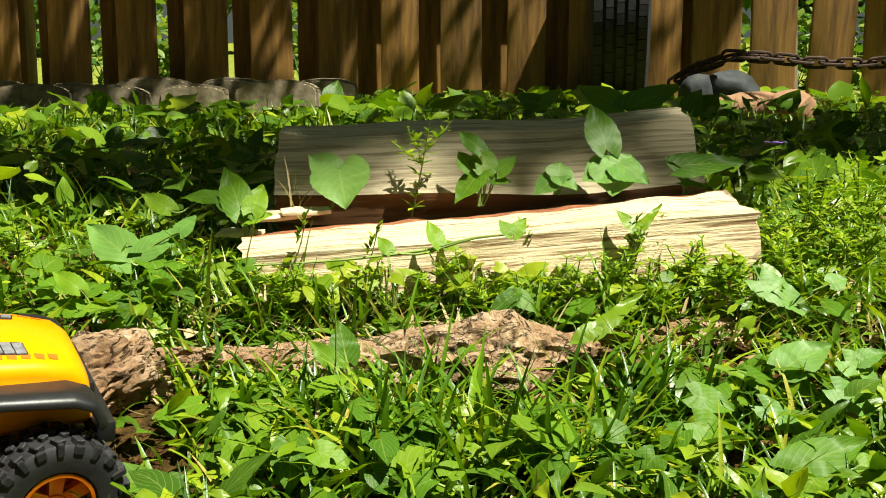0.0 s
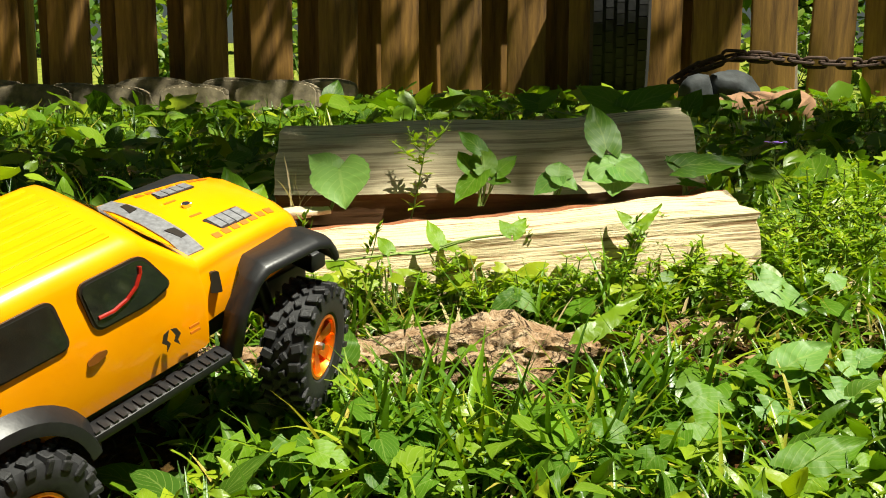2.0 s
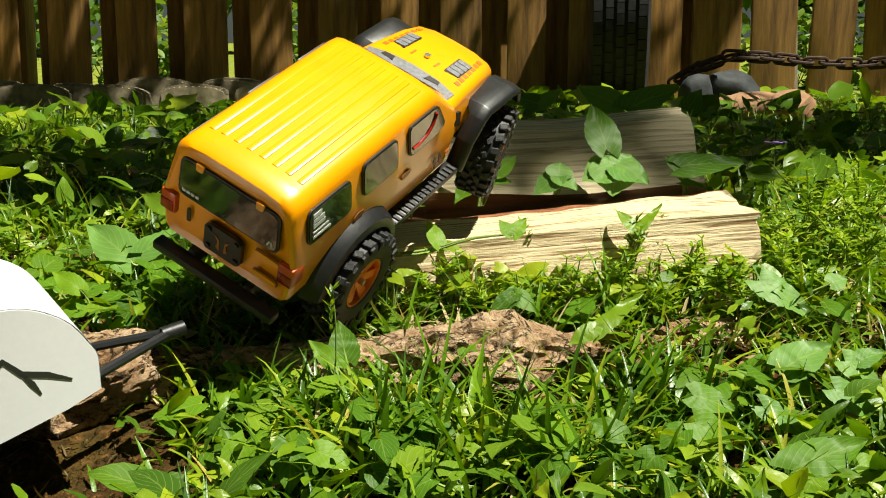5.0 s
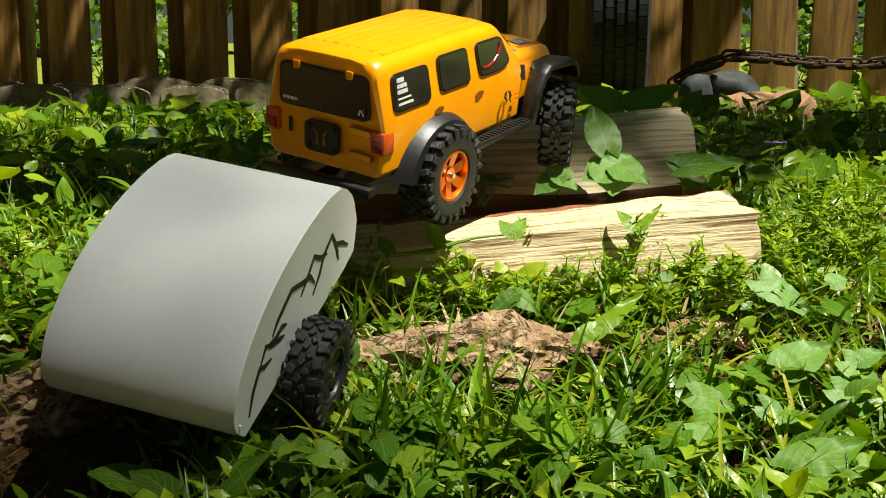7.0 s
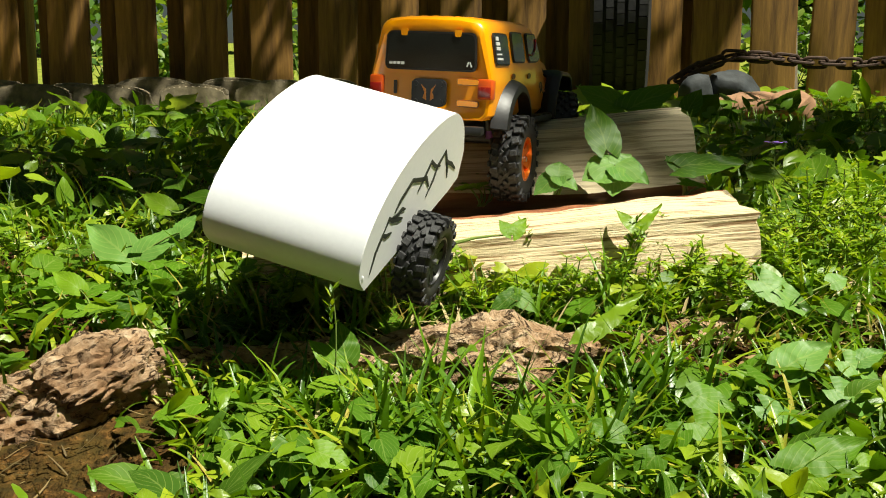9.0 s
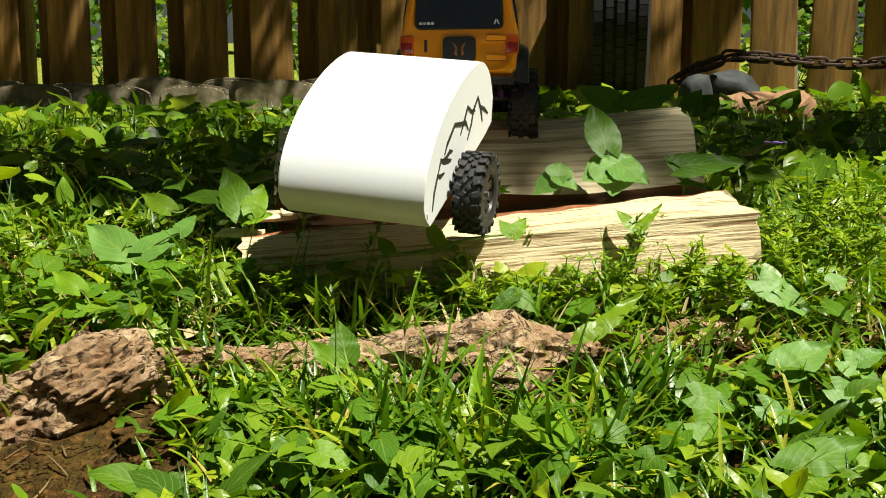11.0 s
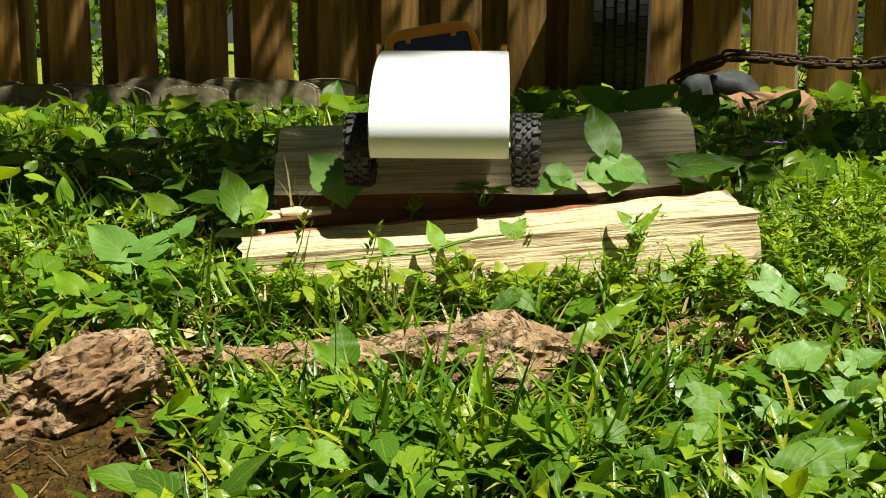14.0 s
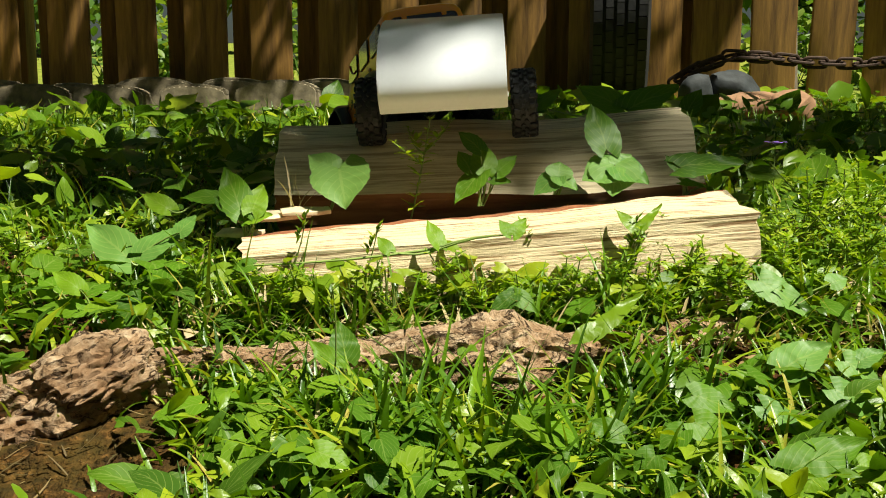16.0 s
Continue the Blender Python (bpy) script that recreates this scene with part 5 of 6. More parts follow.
def leafy_plant(name, foot, leaves, label, material="violet", group="large leafy plants"):
    """A plant of a few large leaves. leaves: the blade's base and tip in the world, and its width."""
    ob = thing(name, label, "plant", pose(*foot), group)
    rnd = random.Random(int(abs(foot[0]) * 9000 + foot[1] * 700))
    foot = Vector(foot)
    fine = []
    for a, b in zip(HEART, HEART[1:]):
        fine += [(a[0] + (b[0] - a[0]) * k / 3, a[1] + (b[1] - a[1]) * k / 3 + (0.02 if k else 0.0)) for k in range(3)]
    fine.append(HEART[-1])
    for bx, by, bz, tx, ty, tz, width in leaves:
        base, tip = Vector((bx, by, bz)) - foot, Vector((tx, ty, tz)) - foot
        st, lf = Pile(), Pile()
        st.stalk((rnd.uniform(-0.002, 0.002), 0, 0), base, 0.0009, rnd.uniform(0.001, 0.004))
        st.mesh("leaf_stem", M["stem"], ob)
        along = (tip - base).normalized()
        up = Vector((rnd.uniform(-0.25, 0.25), -0.62, 0.78))
        side = up.cross(along).normalized()
        up = along.cross(side)
        m = Matrix(((along.x, side.x, up.x, base.x), (along.y, side.y, up.y, base.y), (along.z, side.z, up.z, base.z), (0, 0, 0, 1)))
        lf.leaf(m, (tip - base).length, width, fine, rnd.uniform(0.15, 0.4), rnd.uniform(0.02, 0.14), 0.22, 0.022, rnd)
        lf.mesh("leaf", M[material], ob)
    return ob


# plants round the logs and before the root
leafy_plant("violet_plant", (-0.0703, 0.6720, 0.0880), [(-0.0675, 0.6720, 0.1107, -0.0846, 0.6813, 0.1234, 0.0218), (-0.0646, 0.6720, 0.1142, -0.0592, 0.6550, 0.0917, 0.0379)],
            "violet with two broad pale leaves between the logs", "pale_leaf", "large leafy plants")
MID_PLANT = leafy_plant("violet_plant", (0.0233, 0.6720, 0.0905), [(0.0232, 0.6720, 0.1107, 0.0066, 0.6597, 0.0943, 0.0176), (0.0231, 0.6720, 0.1254, 0.0096, 0.6811, 0.1379, 0.0119), (0.0260, 0.6720, 0.1128, 0.0246, 0.6848, 0.1303, 0.0169), (0.0169, 0.6720, 0.1128, 0.0099, 0.6813, 0.1255, 0.0126), (0.0337, 0.6720, 0.1114, 0.0461, 0.6799, 0.1221, 0.0133), (0.0303, 0.6720, 0.1071, 0.0425, 0.6710, 0.1058, 0.0105)],
            "young violet with several folded green leaves between the logs", "violet", "large leafy plants")
leafy_plant("violet_plant", (0.1008, 0.6680, 0.1033), [(0.1007, 0.6680, 0.1263, 0.0934, 0.6880, 0.1543, 0.0225)],
            "single upright green leaf before the grey log", "violet", "large leafy plants")
leafy_plant("violet_plant", (0.1056, 0.6620, 0.0986), [(0.1045, 0.6620, 0.1160, 0.0845, 0.6564, 0.1085, 0.0256), (0.1066, 0.6620, 0.1160, 0.1256, 0.6555, 0.1072, 0.0270), (0.1052, 0.6620, 0.1170, 0.1028, 0.6489, 0.0996, 0.0318), (0.1045, 0.6620, 0.1142, 0.0969, 0.6678, 0.1222, 0.0208), (0.1073, 0.6620, 0.1156, 0.1164, 0.6678, 0.1236, 0.0173)],
            "cluster of pale scalloped leaves on the log", "pale_leaf", "large leafy plants")
leafy_plant("violet_plant", (0.0700, 0.6640, 0.0984), [(0.0702, 0.6640, 0.1092, 0.0552, 0.6572, 0.1001, 0.0167), (0.0702, 0.6640, 0.1099, 0.0829, 0.6587, 0.1028, 0.0160), (0.0709, 0.6640, 0.1099, 0.0728, 0.6703, 0.1185, 0.0174)],
            "low pale scalloped leaves between the logs", "pale_leaf", "large leafy plants")
leafy_plant("violet_plant", (0.1511, 0.6680, 0.0980), [(0.1466, 0.6680, 0.1152, 0.1871, 0.6709, 0.1192, 0.0230), (0.1453, 0.6680, 0.1138, 0.1386, 0.6744, 0.1224, 0.0091), (0.1476, 0.6680, 0.1061, 0.1634, 0.6660, 0.1035, 0.0077), (0.1673, 0.6680, 0.1033, 0.1735, 0.6744, 0.1119, 0.0084)],
            "broad folded bright leaf at the log's end", "violet", "large leafy plants")
leafy_plant("violet_plant", (-0.1194, 0.6480, 0.0743), [(-0.1220, 0.6480, 0.0894, -0.1348, 0.6682, 0.1169, 0.0203), (-0.1152, 0.6480, 0.0894, -0.1101, 0.6608, 0.1067, 0.0156), (-0.1174, 0.6480, 0.0853, -0.1033, 0.6504, 0.0884, 0.0122), (-0.1281, 0.6480, 0.0908, -0.1394, 0.6542, 0.0990, 0.0095), (-0.1208, 0.6480, 0.0839, -0.1105, 0.6527, 0.0902, 0.0115)],
            "bright green upright leaves at the log's end", "violet", "large leafy plants")
leafy_plant("violet_plant", (-0.1730, 0.6000, 0.0649), [(-0.1754, 0.6000, 0.0675, -0.2056, 0.6160, 0.0889, 0.0238), (-0.1688, 0.6000, 0.0720, -0.1455, 0.6110, 0.0866, 0.0188), (-0.1475, 0.6000, 0.0835, -0.1399, 0.6070, 0.0929, 0.0125)],
            "large dull grey-green leaves standing in the grass", "pale_leaf", "large leafy plants")
leafy_plant("violet_plant", (-0.1832, 0.5500, 0.0465), [(-0.1853, 0.5500, 0.0501, -0.2125, 0.5506, 0.0509, 0.0127), (-0.1564, 0.5500, 0.0549, -0.1685, 0.5395, 0.0417, 0.0178), (-0.1883, 0.5500, 0.0608, -0.2050, 0.5572, 0.0703, 0.0115)],
            "broad green leaves beside the root", "violet", "large leafy plants")
leafy_plant("violet_plant", (0.1456, 0.8600, 0.1370), [(0.1427, 0.8600, 0.1455, 0.1078, 0.8767, 0.1689, 0.0297), (0.1463, 0.8600, 0.1463, 0.1888, 0.8738, 0.1658, 0.0297), (0.0785, 0.8600, 0.1481, 0.0575, 0.8676, 0.1586, 0.0198), (0.0740, 0.8600, 0.1490, 0.0935, 0.8694, 0.1622, 0.0189)],
            "large shaded leaves behind the grey log", "violet", "large leafy plants")
leafy_plant("violet_plant", (-0.1719, 0.7200, 0.0825), [(-0.1489, 0.7200, 0.0909, -0.1763, 0.7211, 0.0923, 0.0128), (-0.1832, 0.7200, 0.0825, -0.2040, 0.7284, 0.0939, 0.0151)],
            "dark broad leaves in shade beside the log", "violet", "large leafy plants")
leafy_plant("violet_plant", (-0.0578, 0.3950, 0.0067), [(-0.0577, 0.3950, 0.0304, -0.0570, 0.3826, 0.0159, 0.0161), (-0.0749, 0.3960, 0.0305, -0.0814, 0.3832, 0.0156, 0.0149), (-0.0473, 0.3880, 0.0297, -0.0331, 0.3843, 0.0253, 0.0122)],
            "low violet plant with heart-shaped green leaves", "violet", "violets before the root")
leafy_plant("violet_plant", (-0.0448, 0.4790, 0.0198), [(-0.0442, 0.4790, 0.0418, -0.0477, 0.4860, 0.0587, 0.0145), (-0.0541, 0.4480, 0.0364, -0.0393, 0.4504, 0.0422, 0.0103), (-0.0466, 0.4710, 0.0402, -0.0609, 0.4759, 0.0520, 0.0098)],
            "low violet plant with heart-shaped green leaves", "violet", "violets before the root")
leafy_plant("violet_plant", (0.1355, 0.3780, 0.0044), [(0.1274, 0.3780, 0.0263, 0.1572, 0.3839, 0.0372, 0.0182), (0.1333, 0.3720, 0.0255, 0.1283, 0.3683, 0.0189, 0.0128), (0.1537, 0.3830, 0.0266, 0.1633, 0.3816, 0.0241, 0.0108)],
            "low violet plant with heart-shaped green leaves", "violet", "violets before the root")
leafy_plant("violet_plant", (0.1721, 0.4440, 0.0140), [(0.1662, 0.4440, 0.0376, 0.1845, 0.4380, 0.0266, 0.0149), (0.1805, 0.4720, 0.0426, 0.1970, 0.4658, 0.0313, 0.0148), (0.1866, 0.4720, 0.0426, 0.1990, 0.4747, 0.0476, 0.0109)],
            "low violet plant with heart-shaped green leaves", "pale_leaf", "violets before the root")
leafy_plant("violet_plant", (0.1594, 0.4650, 0.0175), [(0.1510, 0.4650, 0.0413, 0.1735, 0.4708, 0.0522, 0.0204), (0.1310, 0.4280, 0.0350, 0.1502, 0.4217, 0.0236, 0.0116)],
            "low violet plant with heart-shaped green leaves", "pale_leaf", "violets before the root")
leafy_plant("violet_plant", (0.1722, 0.5600, 0.0443), [(0.1665, 0.5600, 0.0632, 0.1944, 0.5469, 0.0466, 0.0181), (0.2041, 0.5600, 0.0620, 0.2137, 0.5625, 0.0651, 0.0117)],
            "pale broad leaf with a ragged edge in the weeds", "pale_leaf", "large leafy plants")
leafy_plant("violet_plant", (0.1111, 0.4380, 0.0130), [(0.1045, 0.4380, 0.0368, 0.1229, 0.4353, 0.0318, 0.0147), (0.0998, 0.4130, 0.0331, 0.1145, 0.4083, 0.0245, 0.0151), (0.0934, 0.4060, 0.0321, 0.0836, 0.4020, 0.0248, 0.0119)],
            "low violet plant with heart-shaped green leaves", "violet", "violets before the root")
leafy_plant("violet_plant", (0.0780, 0.3900, 0.0060), [(0.0798, 0.3900, 0.0276, 0.0716, 0.3855, 0.0196, 0.0126), (0.0809, 0.3740, 0.0256, 0.0855, 0.3699, 0.0183, 0.0113), (0.0698, 0.4070, 0.0299, 0.0568, 0.4100, 0.0354, 0.0106)],
            "low violet plant with heart-shaped green leaves", "violet", "violets before the root")
leafy_plant("violet_plant", (0.0394, 0.3880, 0.0057), [(0.0457, 0.3880, 0.0253, 0.0293, 0.3831, 0.0165, 0.0122), (-0.0049, 0.3750, 0.0235, -0.0171, 0.3717, 0.0176, 0.0106), (-0.0257, 0.3800, 0.0243, -0.0173, 0.3758, 0.0168, 0.0099)],
            "low violet plant with heart-shaped green leaves", "violet", "violets before the root")
leafy_plant("violet_plant", (0.0366, 0.5450, 0.0476), [(0.0365, 0.5450, 0.0588, 0.0230, 0.5382, 0.0502, 0.0103), (0.0371, 0.5450, 0.0588, 0.0483, 0.5390, 0.0512, 0.0103), (0.0360, 0.5450, 0.0582, 0.0362, 0.5490, 0.0634, 0.0085)],
            "three-lobed light green leaf above the root", "violet", "large leafy plants")
leafy_plant("violet_plant", (-0.0028, 0.5800, 0.0776), [(-0.0018, 0.5800, 0.0788, -0.0087, 0.5902, 0.0924, 0.0103), (0.0370, 0.5800, 0.0850, 0.0308, 0.5859, 0.0929, 0.0091), (0.0379, 0.5800, 0.0850, 0.0457, 0.5868, 0.0941, 0.0091), (-0.0288, 0.5800, 0.0757, -0.0359, 0.5859, 0.0836, 0.0085), (-0.1033, 0.5800, 0.0683, -0.1148, 0.5792, 0.0672, 0.0103)],
            "jagged light green leaves before the pale log", "violet", "large leafy plants")
leafy_plant("violet_plant", (0.1070, 0.5850, 0.0768), [(0.1068, 0.5850, 0.0850, 0.0957, 0.5953, 0.0987, 0.0092), (0.1067, 0.5850, 0.0868, 0.1213, 0.5953, 0.1006, 0.0073), (0.0713, 0.5850, 0.0332, 0.0836, 0.5777, 0.0241, 0.0092)],
            "narrow bright leaves before the pale log", "weed", "large leafy plants")
leafy_plant("violet_plant", (0.0734, 0.5000, 0.0463), [(0.0733, 0.5000, 0.0502, 0.0966, 0.5134, 0.0675, 0.0099), (0.0716, 0.5000, 0.0513, 0.0589, 0.4951, 0.0451, 0.0094)],
            "sprig with one long pointed bright leaf", "weed", "large leafy plants")
for i, (x, y, s) in enumerate([(-0.156, 0.56, 1.1), (-0.098, 0.46, 1.1),
                               (-0.20, 0.57, 1.1), (0.029, 0.41, 1.1), (-0.023, 0.42, 1.0), (-0.17, 0.60, 1.1), (-0.15, 0.60, 1.0), (0.07, 0.53, 0.9), (0.005, 0.55, 0.9), (0.19, 0.56, 1.0), (0.125, 0.465, 1.0), (-0.03, 0.40, 1.0)]):
    rr = random.Random(100 + i)
    lv = []
    for k in range(3):
        a = rr.uniform(0, 360)
        sz = rr.uniform(0.017, 0.023) * s
        lv.append((0.010 * math.cos(radians(a)), 0.010 * math.sin(radians(a)), rr.uniform(0.014, 0.026), sz, sz * rr.uniform(0.8, 0.95), a + rr.uniform(-30, 30), rr.uniform(-30, 5) if math.sin(radians(a)) < 0.2 else rr.uniform(10, 40), rr.uniform(-20, 20), "h"))
    if track_distance(x, y) < 0.05:
        lv = [(a, b, c * 0.4, *rest) for a, b, c, *rest in lv]
    violet("violet_plant", (x, y, ground_z(x, y)), lv, "low violet plant with heart-shaped green leaves", group="violets before the root")
for i, (x, y, hh) in enumerate([(0.225, 0.66, 0.075), (0.205, 0.64, 0.055), (0.245, 0.65, 0.06), (0.19, 0.625, 0.05), (0.15, 0.60, 0.04), (0.135, 0.585, 0.045), (0.10, 0.585, 0.05), (0.085, 0.575, 0.03), (0.045, 0.565, 0.035), (0.02, 0.575, 0.03), (0.065, 0.58, 0.04),
                                (-0.04, 0.575, 0.03), (0.23, 0.61, 0.05), (0.26, 0.69, 0.07), (0.17, 0.585, 0.035), (0.11, 0.56, 0.035), (-0.26, 0.66, 0.05), (0.21, 0.59, 0.035), (-0.2, 0.68, 0.04), (0.12, 0.615, 0.05), (0.215, 0.665, 0.06), (0.235, 0.68, 0.07), (0.255, 0.665, 0.06), (0.275, 0.70, 0.06), (0.20, 0.66, 0.05), (0.285, 0.74, 0.07), (0.24, 0.72, 0.06), (0.225, 0.63, 0.045), (0.25, 0.62, 0.045), (0.19, 0.60, 0.04), (-0.07, 0.575, 0.035), (0.0, 0.58, 0.03)]):
    if track_distance(x, y) < 0.055:
        hh *= 0.8
    bedstraw(x, y, hh, 300 + i, (random.Random(i).uniform(-0.012, 0.012), -0.006))
rw = random.Random(812)
for i in range(20):
    x = -0.125 + 0.0165 * i + rw.uniform(-0.006, 0.006)
    y = rw.uniform(0.560, 0.588)
    bedstraw(x, y, rw.uniform(0.026, 0.046) * (0.8 if track_distance(x, y) < 0.04 else 1.0), 900 + i, (rw.uniform(-0.014, 0.014), rw.uniform(-0.012, 0.002)))
for i in range(26):
    x, y, hh = rw.uniform(-0.13, 0.21), rw.uniform(0.565, 0.590), rw.uniform(0.020, 0.040)
    z = ground_z(x, y)
    rows = []
    for k in range(rw.randint(3, 5)):
        g, h2, sz = rw.uniform(0, 6.3), hh * rw.uniform(0.55, 1.0), rw.uniform(0.010, 0.018)
        bx, by = x + 0.006 * math.cos(g), y + 0.006 * math.sin(g)
        rows.append((bx, by, z + h2, bx + sz * math.cos(g), by + sz * math.sin(g), z + h2 + sz * rw.uniform(-0.5, 0.7), sz * rw.uniform(0.5, 0.75)))
    leafy_plant("weed_sprig", (x, y, z - 0.002), rows, "light yellow-green leafy sprig before the pale log", "sprig", "sprigs before the log")
LOG_WEED = bedstraw(-0.020, 0.676, 0.062, 77, (0.012, -0.004), 0.082, "weed", "small weed growing between the logs")
for i, (x, y, hh, ln) in enumerate([(-0.052, 0.462, 0.062, (0.004, 0.0)), (-0.285, 0.64, 0.065, (-0.012, 0.0)), (0.06, 0.60, 0.05, (-0.016, 0.0)), (0.095, 0.59, 0.055, (0.012, 0.0)), (0.035, 0.43, 0.03, (-0.02, 0)), (-0.095, 0.59, 0.055, (0.02, 0)), (-0.055, 0.58, 0.05, (0.02, 0.0))]):
    seed_grass(x, y, hh, 500 + i, ln)


def tuft(x, y, z, n, length, width, material, label, seed, spread=0.5):
    """A few long blades from one foot."""
    rnd = random.Random(seed)
    ob = thing("grass_tuft", label, "grass", pose(x, y, z))
    for k in range(n):
        p = Pile()
        p.blade((rnd.uniform(-0.006, 0.006), rnd.uniform(-0.004, 0.004), 0), rnd.uniform(0, 6.3), length * rnd.uniform(0.6, 1.1), width, rnd.uniform(0.05, spread), rnd.uniform(0.2, 1.3), 7)
        p.mesh("blade", material, ob)


tuft(-0.075, 0.815, 0.046, 12, 0.105, 0.0048, M["grass"], "tuft of broad grass blades behind the grey log", 5)
tuft(-0.045, 0.83, 0.046, 8, 0.090, 0.0040, M["grass"], "tuft of broad grass blades behind the grey log", 6)
tuft(-0.090, 0.672, 0.088, 6, 0.042, 0.0012, M["straw"], "dry yellow stalks between the logs", 7, 0.7)
tuft(-0.283, 0.60, 0.040, 5, 0.075, 0.0016, M["grass"], "thin tall grass stalks in the weeds", 8)
for i, (x, y) in enumerate([(-0.070, 0.545), (-0.048, 0.552), (-0.095, 0.55), (-0.02, 0.548), (0.085, 0.555), (0.12, 0.56), (0.045, 0.55), (-0.03, 0.44), (0.0, 0.47)]):
    tuft(x, y, ground_z(x, y) - 0.002, 9, 0.060, 0.0024, M["grass"], "loose tuft of bright grass blades before the log", 20 + i, 0.8)


def flower(x, y, z):
    ob = thing("violet_flower", "small purple violet flower in shaded grass", "flower", pose(x, y, z))
    p = Pile()
    for k in range(5):
        p.leaf(Matrix.Rotation(k * 1.257, 4, "Z") @ Matrix.Rotation(-0.5, 4, "Y"), 0.010, 0.007, OVAL, 0.1, 0.3, 0.0)
    p.mesh("petals", M["petal"], ob)
    s = Pile()
    s.stalk((0, 0, -(z - ground_z(x, y))), (0, 0, 0), 0.0008)
    s.mesh("stem", M["stem"], ob)


flower(0.285, 0.93, 0.115)


def chips():
    for x, y, z, l, rz in [(-0.105, 0.668, 0.085, 0.045, 8), (-0.125, 0.66, 0.075, 0.03, -15), (-0.085, 0.665, 0.088, 0.03, 15)]:
        bm = bmesh.new()
        box(bm, -l / 2, l / 2, -0.007, 0.007, -0.0012, 0.0012, 0.0004)
        bmesh.ops.subdivide_edges(bm, edges=list(bm.edges), cuts=3)
        for v in bm.verts:
            v.co.y += 0.006 * noise.noise(v.co * 60 + Vector((l * 900, 0, 0)))
            v.co.z += 0.002 * noise.noise(v.co * 60 + Vector((5, 5, 5)))
        ob = new("wood_chip", mesh_of(bm, "wood_chip", M["cedar"]))
        ob.matrix_basis = pose(x, y, z, 8, -4, rz)
        tagged(ob, "pale splintered wood chip beside the logs", "wood chip", "wood chips")


chips()


def crumbs():
    rnd = random.Random(44)
    v, f = [], []
    for _ in range(2600):
        x, y = rnd.gauss(-0.170, 0.055), rnd.gauss(0.415, 0.045)
        if y < 0.33 or y > 0.5:
            continue
        z, r = ground_z(x, y), rnd.uniform(0.0008, 0.0036) * rnd.uniform(0.4, 1.0)
        k = len(v)
        for dx, dy, dz in ((1, 0, 0), (-1, 0, 0), (0, 1, 0), (0, -1, 0), (0, 0, 1), (0, 0, -1)):
            s = r * rnd.uniform(0.5, 1.3)
            v.append((x + dx * s, y + dy * s, z + dz * s * 0.8))
        for a, b in ((0, 2), (2, 1), (1, 3), (3, 0)):
            f += [(k + a, k + b, k + 4), (k + b, k + a, k + 5)]
    stuff("soil_crumbs", v, f, M["soil"], "loose dark soil crumbs in a bare hollow", "soil", False)
    pile = Pile()
    for _ in range(110):
        x, y = rnd.gauss(-0.185, 0.06), rnd.gauss(0.425, 0.045)
        if y > 0.33:
            pile.blade((x, y, ground_z(x, y) + 0.001), rnd.uniform(0, 6.3), rnd.uniform(0.006, 0.022), rnd.uniform(0.0005, 0.0011), rnd.uniform(0.9, 1.6), rnd.uniform(-0.5, 0.5), 3)
    pile.put("dry_stalks", M["old_stalk"], "brown dry stalks lying on the soil", "leaf litter")


crumbs()


# ---- trees ----
def leaf_cloud(pile, rnd, centre, radius, count, size):
    for _ in range(count):
        while True:
            d = Vector((rnd.uniform(-1, 1), rnd.uniform(-1, 1), rnd.uniform(-1, 1)))
            if d.length <= 1:
                break
        c = Vector(centre) + Vector((d.x * radius[0], d.y * radius[1], d.z * radius[2]))
        m = Matrix.Translation(c) @ Matrix.Rotation(rnd.uniform(0, 6.3), 4, "Z") @ Matrix.Rotation(rnd.gauss(0.3, 0.5), 4, "Y") @ Matrix.Rotation(rnd.gauss(0, 0.5), 4, "X")
        s = size * rnd.uniform(0.7, 1.3)
        pile.leaf(m, s, s * 0.6, [(0.0, 0.1), (0.35, 1.0), (0.7, 0.8), (1.0, 0.02)], 0.2, 0.2, 0.0)


def tree(name, label, foot, height, girth, limbs, clouds, leaf_size, seed, material):
    rnd = random.Random(seed)
    ob = thing(name, label, "tree", pose(*foot))
    bm = bmesh.new()
    p = Vector((0, 0, -0.05))
    for i in range(6):
        q = p + Vector((rnd.uniform(-0.05, 0.05), rnd.uniform(-0.05, 0.05), 1)) * (height / 6)
        rod(bm, p, q, girth * (1 - i * 0.13), 12, girth * (1 - (i + 1) * 0.13))
        p = q
    for a, b in limbs:
        rod(bm, a, b, girth * 0.12, 8, girth * 0.03)
    part("trunk", bm, M["trunk"], ob)
    pile = Pile()
    for centre, radius, count in clouds:
        leaf_cloud(pile, rnd, centre, radius, count, leaf_size)
    pile.mesh("crown", material, ob)
    return ob


def over(x, y, h):
    """The place at height h whose shadow falls on (x, y)."""
    k = (h - 0.05) / SUN_TO.z
    return (x + SUN_TO.x * k, y + SUN_TO.y * k, h)


